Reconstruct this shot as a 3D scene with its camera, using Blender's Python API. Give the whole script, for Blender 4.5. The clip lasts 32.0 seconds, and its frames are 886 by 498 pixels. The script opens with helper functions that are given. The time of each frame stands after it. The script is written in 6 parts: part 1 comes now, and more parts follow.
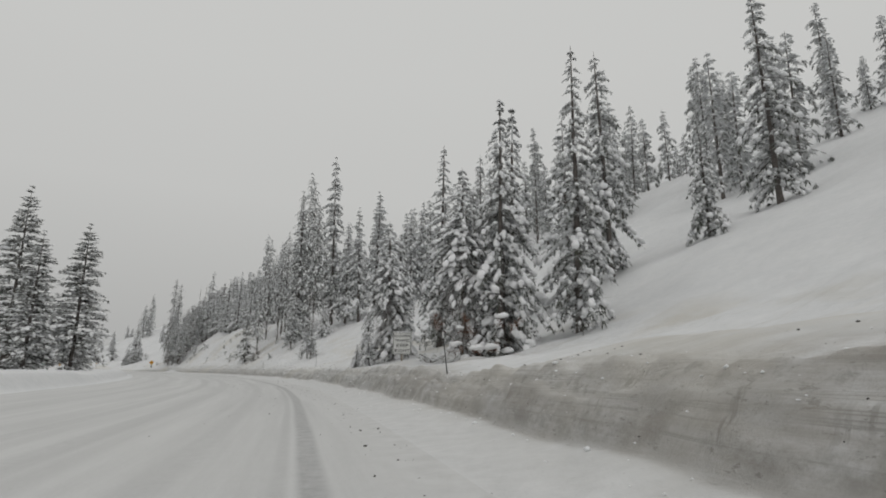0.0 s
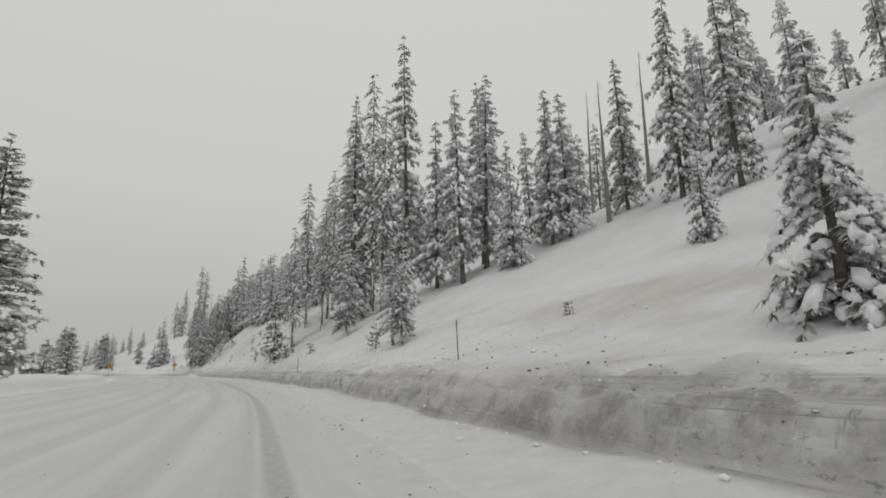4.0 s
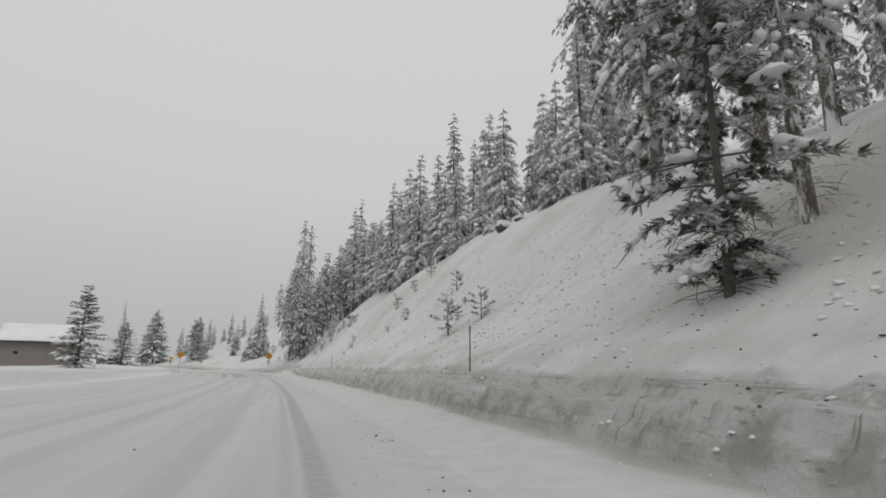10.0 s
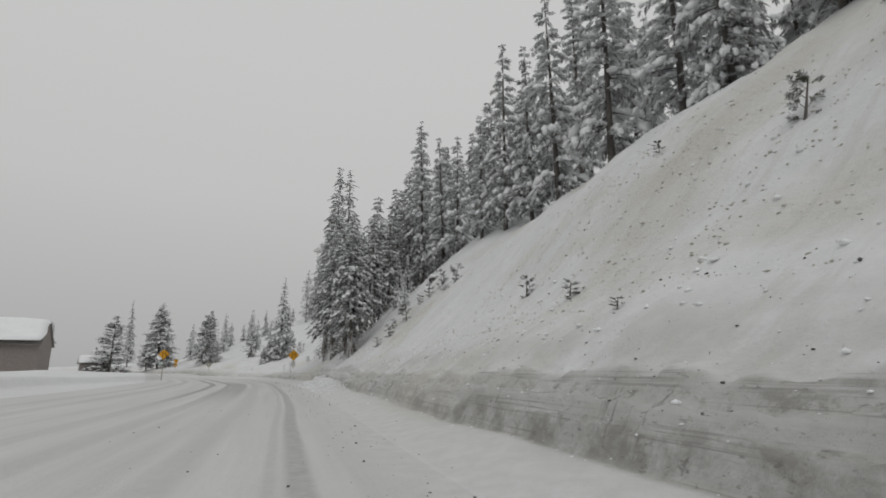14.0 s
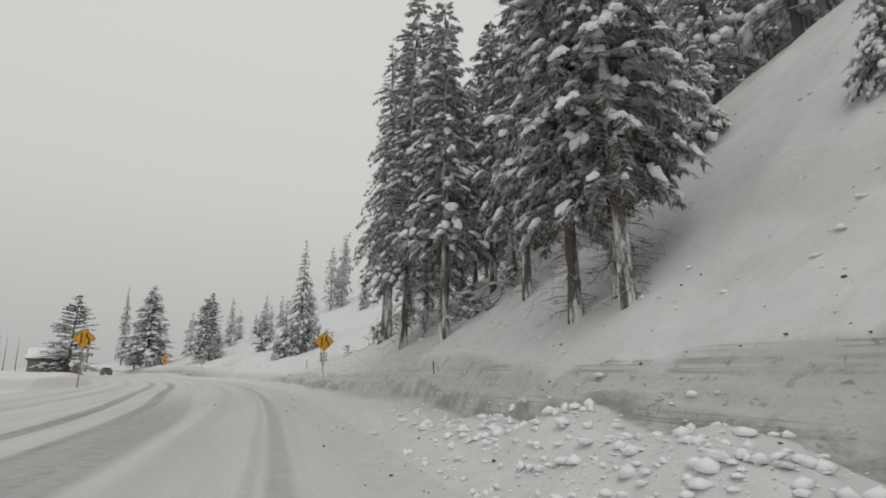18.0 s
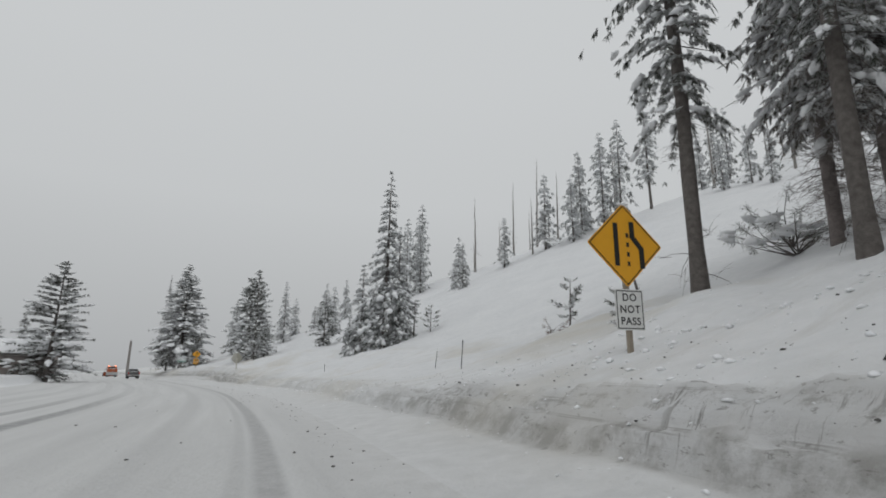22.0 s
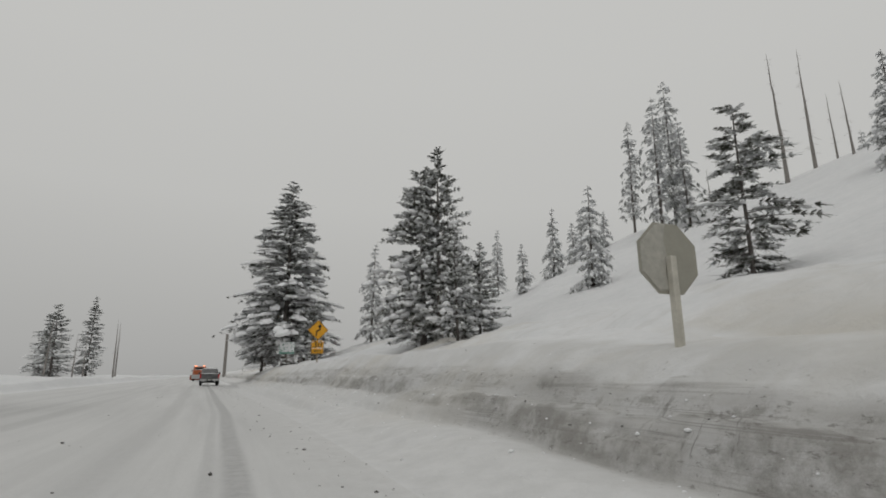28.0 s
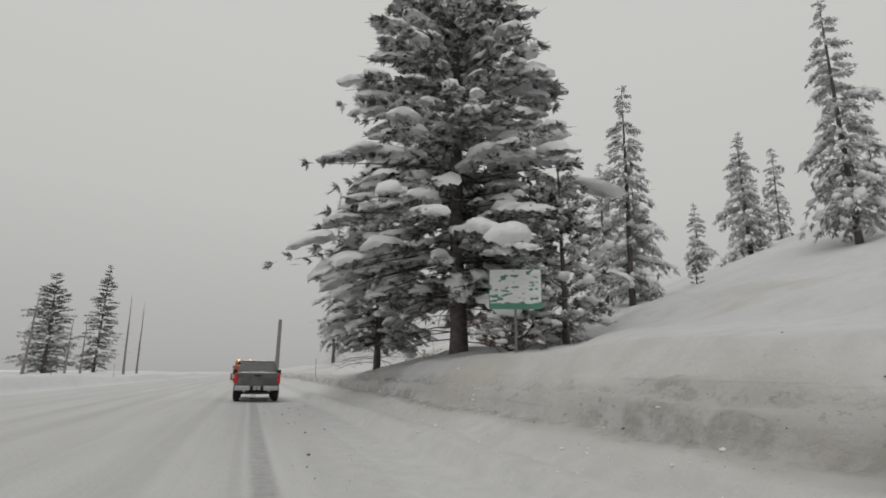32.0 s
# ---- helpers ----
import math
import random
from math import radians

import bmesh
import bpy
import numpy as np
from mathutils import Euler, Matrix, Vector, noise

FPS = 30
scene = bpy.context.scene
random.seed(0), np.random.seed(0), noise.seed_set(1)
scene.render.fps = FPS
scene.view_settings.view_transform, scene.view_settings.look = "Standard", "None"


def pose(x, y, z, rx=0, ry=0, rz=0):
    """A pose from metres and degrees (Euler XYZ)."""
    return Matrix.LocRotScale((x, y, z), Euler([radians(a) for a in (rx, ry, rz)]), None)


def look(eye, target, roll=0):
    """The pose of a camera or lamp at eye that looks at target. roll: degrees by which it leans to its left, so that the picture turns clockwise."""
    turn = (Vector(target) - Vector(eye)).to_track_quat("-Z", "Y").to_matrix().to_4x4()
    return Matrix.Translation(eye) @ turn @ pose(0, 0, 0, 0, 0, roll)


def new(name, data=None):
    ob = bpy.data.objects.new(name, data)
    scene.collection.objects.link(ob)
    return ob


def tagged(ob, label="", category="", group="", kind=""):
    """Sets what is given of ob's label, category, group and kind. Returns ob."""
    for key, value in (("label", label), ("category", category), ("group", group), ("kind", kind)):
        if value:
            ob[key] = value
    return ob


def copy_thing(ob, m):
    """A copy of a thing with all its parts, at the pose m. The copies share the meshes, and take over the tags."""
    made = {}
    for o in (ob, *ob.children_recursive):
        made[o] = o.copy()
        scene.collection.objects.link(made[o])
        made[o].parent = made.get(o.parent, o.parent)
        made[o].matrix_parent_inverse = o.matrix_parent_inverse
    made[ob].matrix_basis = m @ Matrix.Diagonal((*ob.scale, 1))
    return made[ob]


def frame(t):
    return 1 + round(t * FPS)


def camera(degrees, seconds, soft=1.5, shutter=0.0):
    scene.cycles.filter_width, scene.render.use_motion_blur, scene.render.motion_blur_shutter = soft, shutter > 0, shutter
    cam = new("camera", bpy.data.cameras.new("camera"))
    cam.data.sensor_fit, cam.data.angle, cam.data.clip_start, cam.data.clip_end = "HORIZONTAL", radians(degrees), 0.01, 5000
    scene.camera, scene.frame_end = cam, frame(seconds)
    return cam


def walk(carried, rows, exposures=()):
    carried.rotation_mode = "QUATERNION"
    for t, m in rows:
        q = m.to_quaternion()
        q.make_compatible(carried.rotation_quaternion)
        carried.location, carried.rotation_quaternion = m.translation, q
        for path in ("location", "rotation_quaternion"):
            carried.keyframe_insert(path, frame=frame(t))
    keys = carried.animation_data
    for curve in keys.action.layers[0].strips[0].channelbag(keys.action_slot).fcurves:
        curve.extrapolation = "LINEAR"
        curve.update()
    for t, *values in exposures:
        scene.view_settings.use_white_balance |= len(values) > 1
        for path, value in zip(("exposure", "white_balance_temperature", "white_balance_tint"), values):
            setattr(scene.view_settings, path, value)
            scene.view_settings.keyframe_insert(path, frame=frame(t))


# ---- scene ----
cam = camera(79.9, 32.0, soft=1.8)
PATH = [
    (0.0, 0.001, 0.000, 1.164, 102.85, -0.15, -0.02),
    (0.5, -1.378, 5.030, 1.175, 102.80, 0.09, 0.38),
    (1.0, -2.770, 10.063, 1.186, 102.89, 0.04, 0.44),
    (1.5, -4.209, 15.125, 1.197, 102.93, -0.03, 0.51),
    (2.0, -5.710, 20.239, 1.207, 102.95, 0.06, 0.68),
    (2.5, -7.304, 25.413, 1.213, 102.96, 0.17, 0.96),
    (3.0, -9.007, 30.613, 1.212, 102.95, 0.33, 1.91),
    (3.5, -10.836, 35.798, 1.204, 102.88, 0.61, 3.07),
    (5.5, -19.347, 56.459, 1.110, 102.35, 1.18, 7.77),
    (6.0, -21.803, 61.607, 1.132, 102.40, 1.12, 8.18),
    (6.5, -24.325, 66.760, 1.173, 102.43, 0.85, 8.78),
    (7.0, -26.894, 71.880, 1.218, 102.47, 0.66, 10.17),
    (7.5, -29.500, 76.896, 1.256, 102.50, 0.40, 11.82),
    (8.0, -32.137, 81.758, 1.275, 102.54, 0.00, 13.43),
    (8.5, -34.817, 86.488, 1.270, 102.68, -0.59, 14.57),
    (9.0, -37.547, 91.187, 1.232, 102.65, -0.65, 14.81),
    (9.5, -40.218, 95.809, 1.195, 102.68, -0.56, 14.89),
    (10.0, -42.837, 100.332, 1.192, 102.77, -0.53, 14.97),
    (10.5, -45.443, 104.759, 1.197, 102.81, -0.35, 15.15),
    (11.0, -48.048, 109.122, 1.202, 102.89, -0.31, 15.32),
    (11.5, -50.654, 113.428, 1.212, 102.89, -0.30, 15.60),
    (12.0, -53.260, 117.670, 1.224, 102.83, -0.30, 15.98),
    (12.5, -55.889, 121.853, 1.231, 102.85, -0.28, 16.62),
    (13.0, -58.560, 125.990, 1.233, 102.88, 0.04, 17.27),
    (13.5, -61.277, 130.106, 1.231, 102.92, 0.12, 17.50),
    (14.0, -64.049, 134.225, 1.226, 102.95, 0.15, 17.77),
    (14.5, -66.856, 138.323, 1.217, 103.05, -0.03, 17.97),
    (16.5, -77.555, 154.418, 1.169, 103.23, -0.29, 18.84),
    (17.0, -80.216, 158.118, 1.191, 103.09, -0.18, 18.86),
    (17.5, -82.883, 161.773, 1.215, 102.89, -0.15, 19.21),
    (18.0, -85.604, 165.435, 1.234, 102.86, 0.08, 19.62),
    (18.5, -88.378, 169.065, 1.244, 102.93, 0.16, 20.05),
    (19.0, -91.169, 172.671, 1.244, 103.01, 0.09, 20.41),
    (19.5, -93.961, 176.261, 1.237, 103.01, 0.20, 21.05),
    (20.0, -96.785, 179.838, 1.225, 103.10, 0.26, 21.42),
    (20.5, -99.688, 183.411, 1.204, 103.16, 0.29, 21.79),
    (21.0, -102.662, 186.971, 1.175, 103.30, 0.08, 22.81),
    (21.5, -105.772, 190.494, 1.133, 103.41, -0.07, 24.08),
    (22.0, -108.917, 193.912, 1.095, 103.34, -0.27, 25.24),
    (22.5, -112.024, 197.196, 1.091, 103.31, -0.22, 26.39),
    (23.0, -115.313, 200.484, 1.108, 103.04, -0.22, 27.76),
    (23.5, -118.729, 203.750, 1.134, 102.98, -0.07, 28.89),
    (24.0, -122.255, 206.976, 1.163, 103.02, 0.13, 29.35),
    (24.5, -125.876, 210.149, 1.190, 103.05, 0.14, 30.10),
    (25.0, -129.600, 213.231, 1.210, 103.00, 0.18, 31.57),
    (25.5, -133.399, 216.233, 1.218, 102.95, 0.66, 32.28),
    (27.5, -148.935, 227.387, 1.186, 103.24, 0.37, 34.72),
    (28.0, -152.972, 230.043, 1.181, 103.27, 0.30, 35.33),
    (28.5, -157.044, 232.687, 1.175, 103.33, 0.17, 35.91),
    (29.0, -161.192, 235.310, 1.170, 103.30, 0.10, 37.59),
    (29.5, -165.316, 237.898, 1.174, 103.36, -0.03, 38.11),
    (30.0, -169.431, 240.430, 1.187, 103.51, -0.37, 38.47),
    (30.5, -173.597, 242.926, 1.209, 103.60, -0.76, 38.79),
    (31.0, -177.819, 245.425, 1.233, 103.62, -0.90, 39.08),
    (31.5, -182.135, 247.922, 1.280, 103.49, -0.81, 39.40),
    (32.0, -186.423, 250.518, 1.351, 103.31, -0.61, 39.76),
]
walk(cam, [(t, pose(*p)) for t, *p in PATH], [(0, -.06, 6500, 10), (2, .06, 6500, 10), (6, .0, 6560, 10), (9, .10, 6540, 10), (11, .0, 6380, 10), (13.5, -.08, 6430, 10), (17, .0, 6560, 10), (19.5, .20, 6480, 10),
      (22, .0, 6250, 10), (23, -.14, 6250, 10), (25, -.20, 6360, 10), (28, -.14, 6550, 10), (32, -.06, 6580, 10)])

# ---- sky and light: thick overcast, snow falling ----
world = bpy.data.worlds.new("overcast")
scene.world = world
world.use_nodes = True
wn = world.node_tree
sky = wn.nodes.new("ShaderNodeTexSky")
sky.sky_type, sky.sun_disc, sky.sun_elevation, sky.sun_rotation = "NISHITA", False, radians(40), radians(150)
grey = wn.nodes.new("ShaderNodeHueSaturation")
grey.inputs["Saturation"].default_value, grey.inputs["Value"].default_value = .0, .06
cloud = wn.nodes.new("ShaderNodeMixRGB")
cloud.inputs["Fac"].default_value = .93
over = wn.nodes.new("ShaderNodeTexCoord")
lift = wn.nodes.new("ShaderNodeSeparateXYZ")
dome = wn.nodes.new("ShaderNodeValToRGB")  # an overcast dome: dull at the skyline, brighter overhead
dome.color_ramp.elements[0].position, dome.color_ramp.elements[0].color = .0, (.415, .417, .41, 1)
dome.color_ramp.elements[1].position, dome.color_ramp.elements[1].color = 1.0, (.66, .664, .648, 1)
for at, c in ((.12, .475), (.30, .575), (.5, .615)):
    dome.color_ramp.elements.new(at).color = (c, c*1.005, c*.982, 1)
wn.links.new(over.outputs["Generated"], lift.inputs["Vector"])
wn.links.new(lift.outputs["Z"], dome.inputs["Fac"])
wn.links.new(dome.outputs["Color"], cloud.inputs["Color2"])
wn.links.new(sky.outputs["Color"], grey.inputs["Color"])
wn.links.new(grey.outputs["Color"], cloud.inputs["Color1"])
wn.links.new(cloud.outputs["Color"], wn.nodes["Background"].inputs["Color"])
wn.nodes["Background"].inputs["Strength"].default_value = 1.0
sun = new("sun", bpy.data.lights.new("sun", "SUN"))
sun.data.energy, sun.data.angle, sun.data.color = .5, radians(40), (1, .985, .96)
sun.matrix_world = look((0, 0, 60), (-18, 30, 0))

# ---- plan: the road's line and the lie of the land ----
ROAD = [(24, -94), (16, -62), (8, -30), (0, 0), (-9.0, 30.7), (-21.2, 60.3), (-36.0, 88.6), (-52.3, 116.2), (-69.9, 142.9), (-88.3, 169.0),
        (-108.7, 193.7), (-132.2, 215.3), (-158.5, 233.6), (-185.9, 250.2), (-213.4, 266.6), (-240.8, 283.1), (-268.3, 299.5),
        (-295.8, 316.0), (-323.0, 332.5), (-351.0, 349.0), (-378.0, 365.0)]


def _road_line():
    p = np.array(ROAD, float)
    m = np.gradient(p, axis=0)
    out = []
    for i in range(len(p) - 1):
        u = np.linspace(0, 1, 33)[:-1, None]
        out.append((2*u**3 - 3*u**2 + 1)*p[i] + (u**3 - 2*u**2 + u)*m[i] + (3*u**2 - 2*u**3)*p[i+1] + (u**3 - u**2)*m[i+1])
    q = np.concatenate(out + [p[-1:]])
    d = np.r_[0, np.cumsum(np.hypot(*np.diff(q, axis=0).T))]
    zero = d[3*32]
    lo, hi = (q[0]-q[1])/np.hypot(*(q[0]-q[1])), (q[-1]-q[-2])/np.hypot(*(q[-1]-q[-2]))
    q = np.concatenate([[q[0] + lo*900], q, [q[-1] + hi*1500]])
    d = np.r_[d[0]-900, d, d[-1]+1500] - zero
    return d, q


LINE_S, LINE_P = _road_line()
KNOT = [-80, 20, 42, 57, 80, 92, 106, 120, 140, 155, 185, 197, 210, 222, 232, 245, 275, 290, 306, 320, 340, 420]
SLOPE_NEAR = [0.1, 0.1, 0.13, 0.33, 0.42, 0.62, 0.71, 0.76, 0.98, 1.02, 0.98, 0.99, 0.77, 0.6, 0.32, 0.22, 0.26, 0.26, 0.13, 0.03, 0.16, 0.2]
KNEE = [12, 12, 13, 24, 20, 14.2, 12.7, 13.9, 16.3, 17.7, 15.1, 20, 18, 15, 14, 16, 19, 19, 16, 14, 14, 14]
SLOPE_FAR = [0.5, 0.5, 0.5, 0.55, 0.5, 0.48, 0.42, 0.38, 0.33, 0.33, 0.35, 0.45, 0.45, 0.45, 0.45, 0.45, 0.45, 0.45, 0.43, 0.42, 0.4, 0.06]


def road_xy(s, n):
    """The place s metres along the road and n metres to its right."""
    s, n = np.asarray(s, float), np.asarray(n, float)
    x, y = np.interp(s, LINE_S, LINE_P[:, 0]), np.interp(s, LINE_S, LINE_P[:, 1])
    tx, ty = np.interp(s + 2, LINE_S, LINE_P[:, 0]) - np.interp(s - 2, LINE_S, LINE_P[:, 0]), np.interp(s + 2, LINE_S, LINE_P[:, 1]) - np.interp(s - 2, LINE_S, LINE_P[:, 1])
    r = np.hypot(tx, ty)
    return x + ty/r*n, y - tx/r*n


def road_sn(x, y):
    """The reverse of road_xy, for one place."""
    a = np.arange(-300.0, 900.0, 0.5)
    px, py = road_xy(a, 0*a)
    s = a[np.argmin((px-x)**2 + (py-y)**2)]
    x0, y0 = road_xy(s, 0)
    x1, y1 = road_xy(s, 1)
    return float(s), float((x-x0)*(x1-x0) + (y-y0)*(y1-y0))


def wave(s, n, scale, seed=0.0):
    """A smooth wavering between -1 and 1."""
    a, b = s/scale + seed*7.3, n/scale - seed*3.1
    return (np.sin(a*1.7 + 1.3*np.sin(b*1.1 + seed)) + np.sin(b*2.1 + 1.7*np.sin(a*.9 + 2*seed)) + np.sin(a*3.1 - b*2.3 + seed*5)*.6)/2.6


_TABLE = np.random.default_rng(5).uniform(-1, 1, (256, 256))


def fbm(x, y, octaves=3):
    """Smooth random relief between about -1 and 1, of wavelength 1."""
    x, y = np.broadcast_arrays(np.asarray(x, float), np.asarray(y, float))
    total, size = 0*x, 1.0
    for k in range(octaves):
        a, b = x*2**k + 17.3*k, y*2**k + 9.1*k
        i, j = np.floor(a).astype(int), np.floor(b).astype(int)
        u, v = a - i, b - j
        u, v = u*u*(3 - 2*u), v*v*(3 - 2*v)
        t = lambda p, q: _TABLE[p & 255, q & 255]
        total = total + size*((t(i, j)*(1 - u) + t(i + 1, j)*u)*(1 - v) + (t(i, j + 1)*(1 - u) + t(i + 1, j + 1)*u)*v)
        size *= .5
    return total/1.6


def foot_line(s):
    """How far to the right of the road's line the ploughed bank begins."""
    return 3.65 + .11*wave(s, 0*s, 9, 1) + .13*fbm(s*.8, 0*s + 3.3) + .9*np.exp(-((s - 203)/6.0)**2) + .7*np.exp(-((s - 189)/4.0)**2) + .3*np.exp(-((s - 287)/10.0)**2) + .8*np.exp(-((s - 262)/9.0)**2) - .4*np.exp(-((s - 219)/7.0)**2)


def height(s, n):
    """The snow's height over the road s metres along it and n metres to its right."""
    s, n = np.broadcast_arrays(np.asarray(s, float), np.asarray(n, float))
    step = lambda a, b, v: np.clip((v - a)/(b - a), 0, 1)**2*(3 - 2*np.clip((v - a)/(b - a), 0, 1))
    m1, knee, m2 = np.interp(s, KNOT, SLOPE_NEAR), np.interp(s, KNOT, KNEE), np.interp(s, KNOT, SLOPE_FAR)
    foot = foot_line(s)
    brow = 3.45 + .18*wave(s, 0*s, 9, 1) + .16*fbm(s*.8, 0*s + 3.3) + .8*np.exp(-((s - 262)/9.0)**2)
    # flat snowed-over shoulder, then the cut wall of the bank, its lip and the hillside
    z = (.21 + .06*fbm(s*.11, 0*s + 8.1, 2))*step(1.9, 3.6, n)*(1 + .25*wave(s, n, 3.0, 2))
    z = z + .42*np.exp(-((s - 191)/7.0)**2)*step(2.1, 3.2, n)*(1 - step(3.8, 4.8, n))*(1 + .7*fbm(s*.9, n*.9 + 2, 2))
    z = z + .16*step(296, 304, s)*step(2.5, 2.9, n + .2*wave(s, n, 7, 13))*(1 - step(3.8, 4.3, n))
    z = z + step(1.9, 2.8, n)*(.025*fbm(s*.9, n*.9 + 4, 2) + .018*fbm(s*3.2, n*3.2 + 4, 2))
    crag = step(foot - .08, foot + .2, n)*(1 - step(foot + .75, foot + 1.3, n))
    z = z + crag*(.15*fbm(s*1.5, n*2.2 + 7, 3) + .08*fbm(s*3.4, n*4, 2) + .05*np.abs(fbm(s*4.6 + 3, n*6 + 1, 2)))
    ledge = .13*fbm(s*.5, 0*s + 6.1, 3)
    wall = np.interp(s, [0, 40, 100, 150, 185, 205, 218, 232, 250, 266, 285, 300], [1.16, 1.12, 1.15, 1.18, 1.12, 1.05, 1.05, .86, .64, .60, 1.0, 1.0]) + .10*wave(s, 0*s, 17, 3)
    z = z + .08*step(foot - .1, foot, n)*(1 + .5*fbm(s*.6, 0*s + 2.2, 2)) + (wall - .29)*(.34*step(foot - .05, foot + .10 + .07*wave(s, n, 2.2, 4), n) + .30*step(foot + .14 + ledge, foot + .30 + ledge, n) + .36*step(foot + .36 - ledge, foot + .86, n))
    e = n - brow - 1.4
    soft = lambda v, w: np.where(v > 6*w, v, w*np.log1p(np.exp(np.clip(v/w, -40, 6.1))))
    rise = np.interp(s, [276, 290, 306, 322, 338, 352], [0, .45, 1.0, .9, .55, .2])*step(0.2, 1.9, e + .9) + m1*soft(e, .7) - (m1 - m2)*soft(e - (knee - 4.5), 1.6 + .0*s)
    lump = np.clip(e, 0, 3)/3
    rise = rise + lump*(.35*wave(s, n, 9, 5) + .12*wave(s, n, 3.4, 6)) + np.clip(e - 20, 0, 40)/40*2.2*wave(s, n, 34, 7) + lump*(.22*fbm(s*.40, n*.16, 1) + .12*step(5.4, 8, n)*fbm(s*1.3, n*.9 + 5, 3) + step(5.8, 8, n)*(1 - step(18, 26, n))*(.20*fbm(s*.55 + 40, n*.22 + 9, 2) + .12*fbm(s*.9, n*.8 + 31, 2)))
    rise = rise*step(4.1, 5.3, n) - .85*step(121, 131, s)*(1 - step(168, 183, s))*np.exp(-((n - 8.6)/2.6)**2) - 2.0*np.exp(-((s - 279)/5.0)**2 - ((n - 15.5)/4.0)**2)
    rise = rise - .75*step(279, 286, s)*(1 - step(302, 314, s))*np.exp(-((n - 9.5)/2.4)**2)
    rise = rise + .5*(1 - step(8, 13, s))*np.exp(-((n - 6.6)/1.9)**2) - .26*np.exp(-((s - 15.6)/2.2)**2)*step(3.9, 4.3, n)*(1 - step(5.5, 8, n))
    rise = rise + .8*step(308, 322, s)*(1 - step(348, 360, s))*np.exp(-((n - 16)/4.0)**2)
    z = np.where(n > 0, z + np.where(e > -5, rise, 0), z)
    # further on: a low windrow, a flat bench and a small cut face set back from the road
    back = 4.42 + .20*fbm(s*.45, 0*s + 1.7, 3)
    late = .38*step(2.7, 3.0, n + .15*wave(s, n, 7, 13)) - .10*step(3.15, 3.5, n + .15*wave(s, n, 7, 13)) + .38*step(3.4, 4.4, n) + .05*fbm(s*.8, n*1.4, 3) + .44*step(back, back + .28, n) + .9*np.clip(n - 4.85, 0, 30) + .12*step(back - .1, back + .1, n)*(1 - step(4.9, 5.6, n))*fbm(s*2.6, n*4, 3)
    z = np.where(n > 2, z - step(287, 298, s)*np.clip(z - late, 0, None), z)
    # the far verge: a lower bank, then open ground
    lfoot = -13.2 + .5*wave(s, 0*s, 21, 8) - 5.0*np.exp(-((s - 200)/20.0)**2) + 3.6*np.exp(-((s - 240)/13.0)**2) + 1.6*np.exp(-((s - 303)/10.0)**2)
    left = .85 + .25*wave(s, 0*s, 15, 9)
    zl = left*step(0, 1.3, lfoot - n) + step(2, 14, lfoot - n)*(.5*wave(s, n, 15, 10)) - .01*np.clip(lfoot - n - 12, 0, 200)
    z = np.where(n < 0, zl, z)
    ruts = .018*wave(s*.25, n*3.0, 1.6, 11)
    return z + np.where(np.abs(n + 5) < 8, ruts, .03*wave(s, n, 1.6, 12))


def ground(x, y):
    s, n = road_sn(x, y)
    return float(height(s, n))

# ---- materials ----
def material(name, rough=.7, metal=0.0, spec=.3):
    m = bpy.data.materials.new(name)
    m.use_nodes = True
    b = m.node_tree.nodes["Principled BSDF"]
    b.inputs["Roughness"].default_value, b.inputs["Metallic"].default_value, b.inputs["Specular IOR Level"].default_value = rough, metal, spec
    return m, m.node_tree, b


def node(tree, kind, **values):
    n = tree.nodes.new("ShaderNode" + kind)
    for key, value in values.items():
        n.inputs[key.replace("_", " ")].default_value = value
    return n


def grain(tree, scale, detail=6.0, rough=.6, where=None):
    n = node(tree, "TexNoise", Scale=scale, Detail=detail, Roughness=rough)
    if where is None:
        where = tree.nodes.new("ShaderNodeNewGeometry").outputs["Position"]
    tree.links.new(where, n.inputs["Vector"])
    return n.outputs["Fac"]


def ramp(tree, fac, *stops):
    n = tree.nodes.new("ShaderNodeValToRGB")
    e = n.color_ramp.elements
    while len(e) < len(stops):
        e.new(.5)
    for q, (at, colour) in zip(e, stops):
        q.position, q.color = at, (*colour, 1) if len(colour) == 3 else colour
    tree.links.new(fac, n.inputs["Fac"])
    return n.outputs["Color"]


def mix(tree, fac, a, b, mode="MIX"):
    n = tree.nodes.new("ShaderNodeMixRGB")
    n.blend_type = mode
    for socket, value in zip(n.inputs, (fac, a, b)):
        if isinstance(value, bpy.types.NodeSocket):
            tree.links.new(value, socket)
        else:
            socket.default_value = (*value, 1) if isinstance(value, tuple) else value
    return n.outputs["Color"]


def bump(tree, bsdf, fac, strength=.3, distance=.05):
    n = node(tree, "Bump", Strength=strength, Distance=distance)
    tree.links.new(fac, n.inputs["Height"])
    tree.links.new(n.outputs["Normal"], bsdf.inputs["Normal"])


def plain(name, colour, rough=.6, metal=0.0, spec=.3, vary=.18, scale=6.0, strength=.1):
    m, t, b = material(name, rough, metal, spec)
    where = t.nodes.new("ShaderNodeTexCoord").outputs["Object"]
    dark, light = tuple(c*(1-vary) for c in colour), tuple(min(1, c*(1+vary)) for c in colour)
    a, c = grain(t, scale, 5, .6, where), grain(t, scale*11, 3, .7, where)
    t.links.new(mix(t, .35, ramp(t, a, (.3, dark), (.7, light)), ramp(t, c, (.3, dark), (.7, light))), b.inputs["Base Color"])
    bump(t, b, c, strength, .01)
    return m


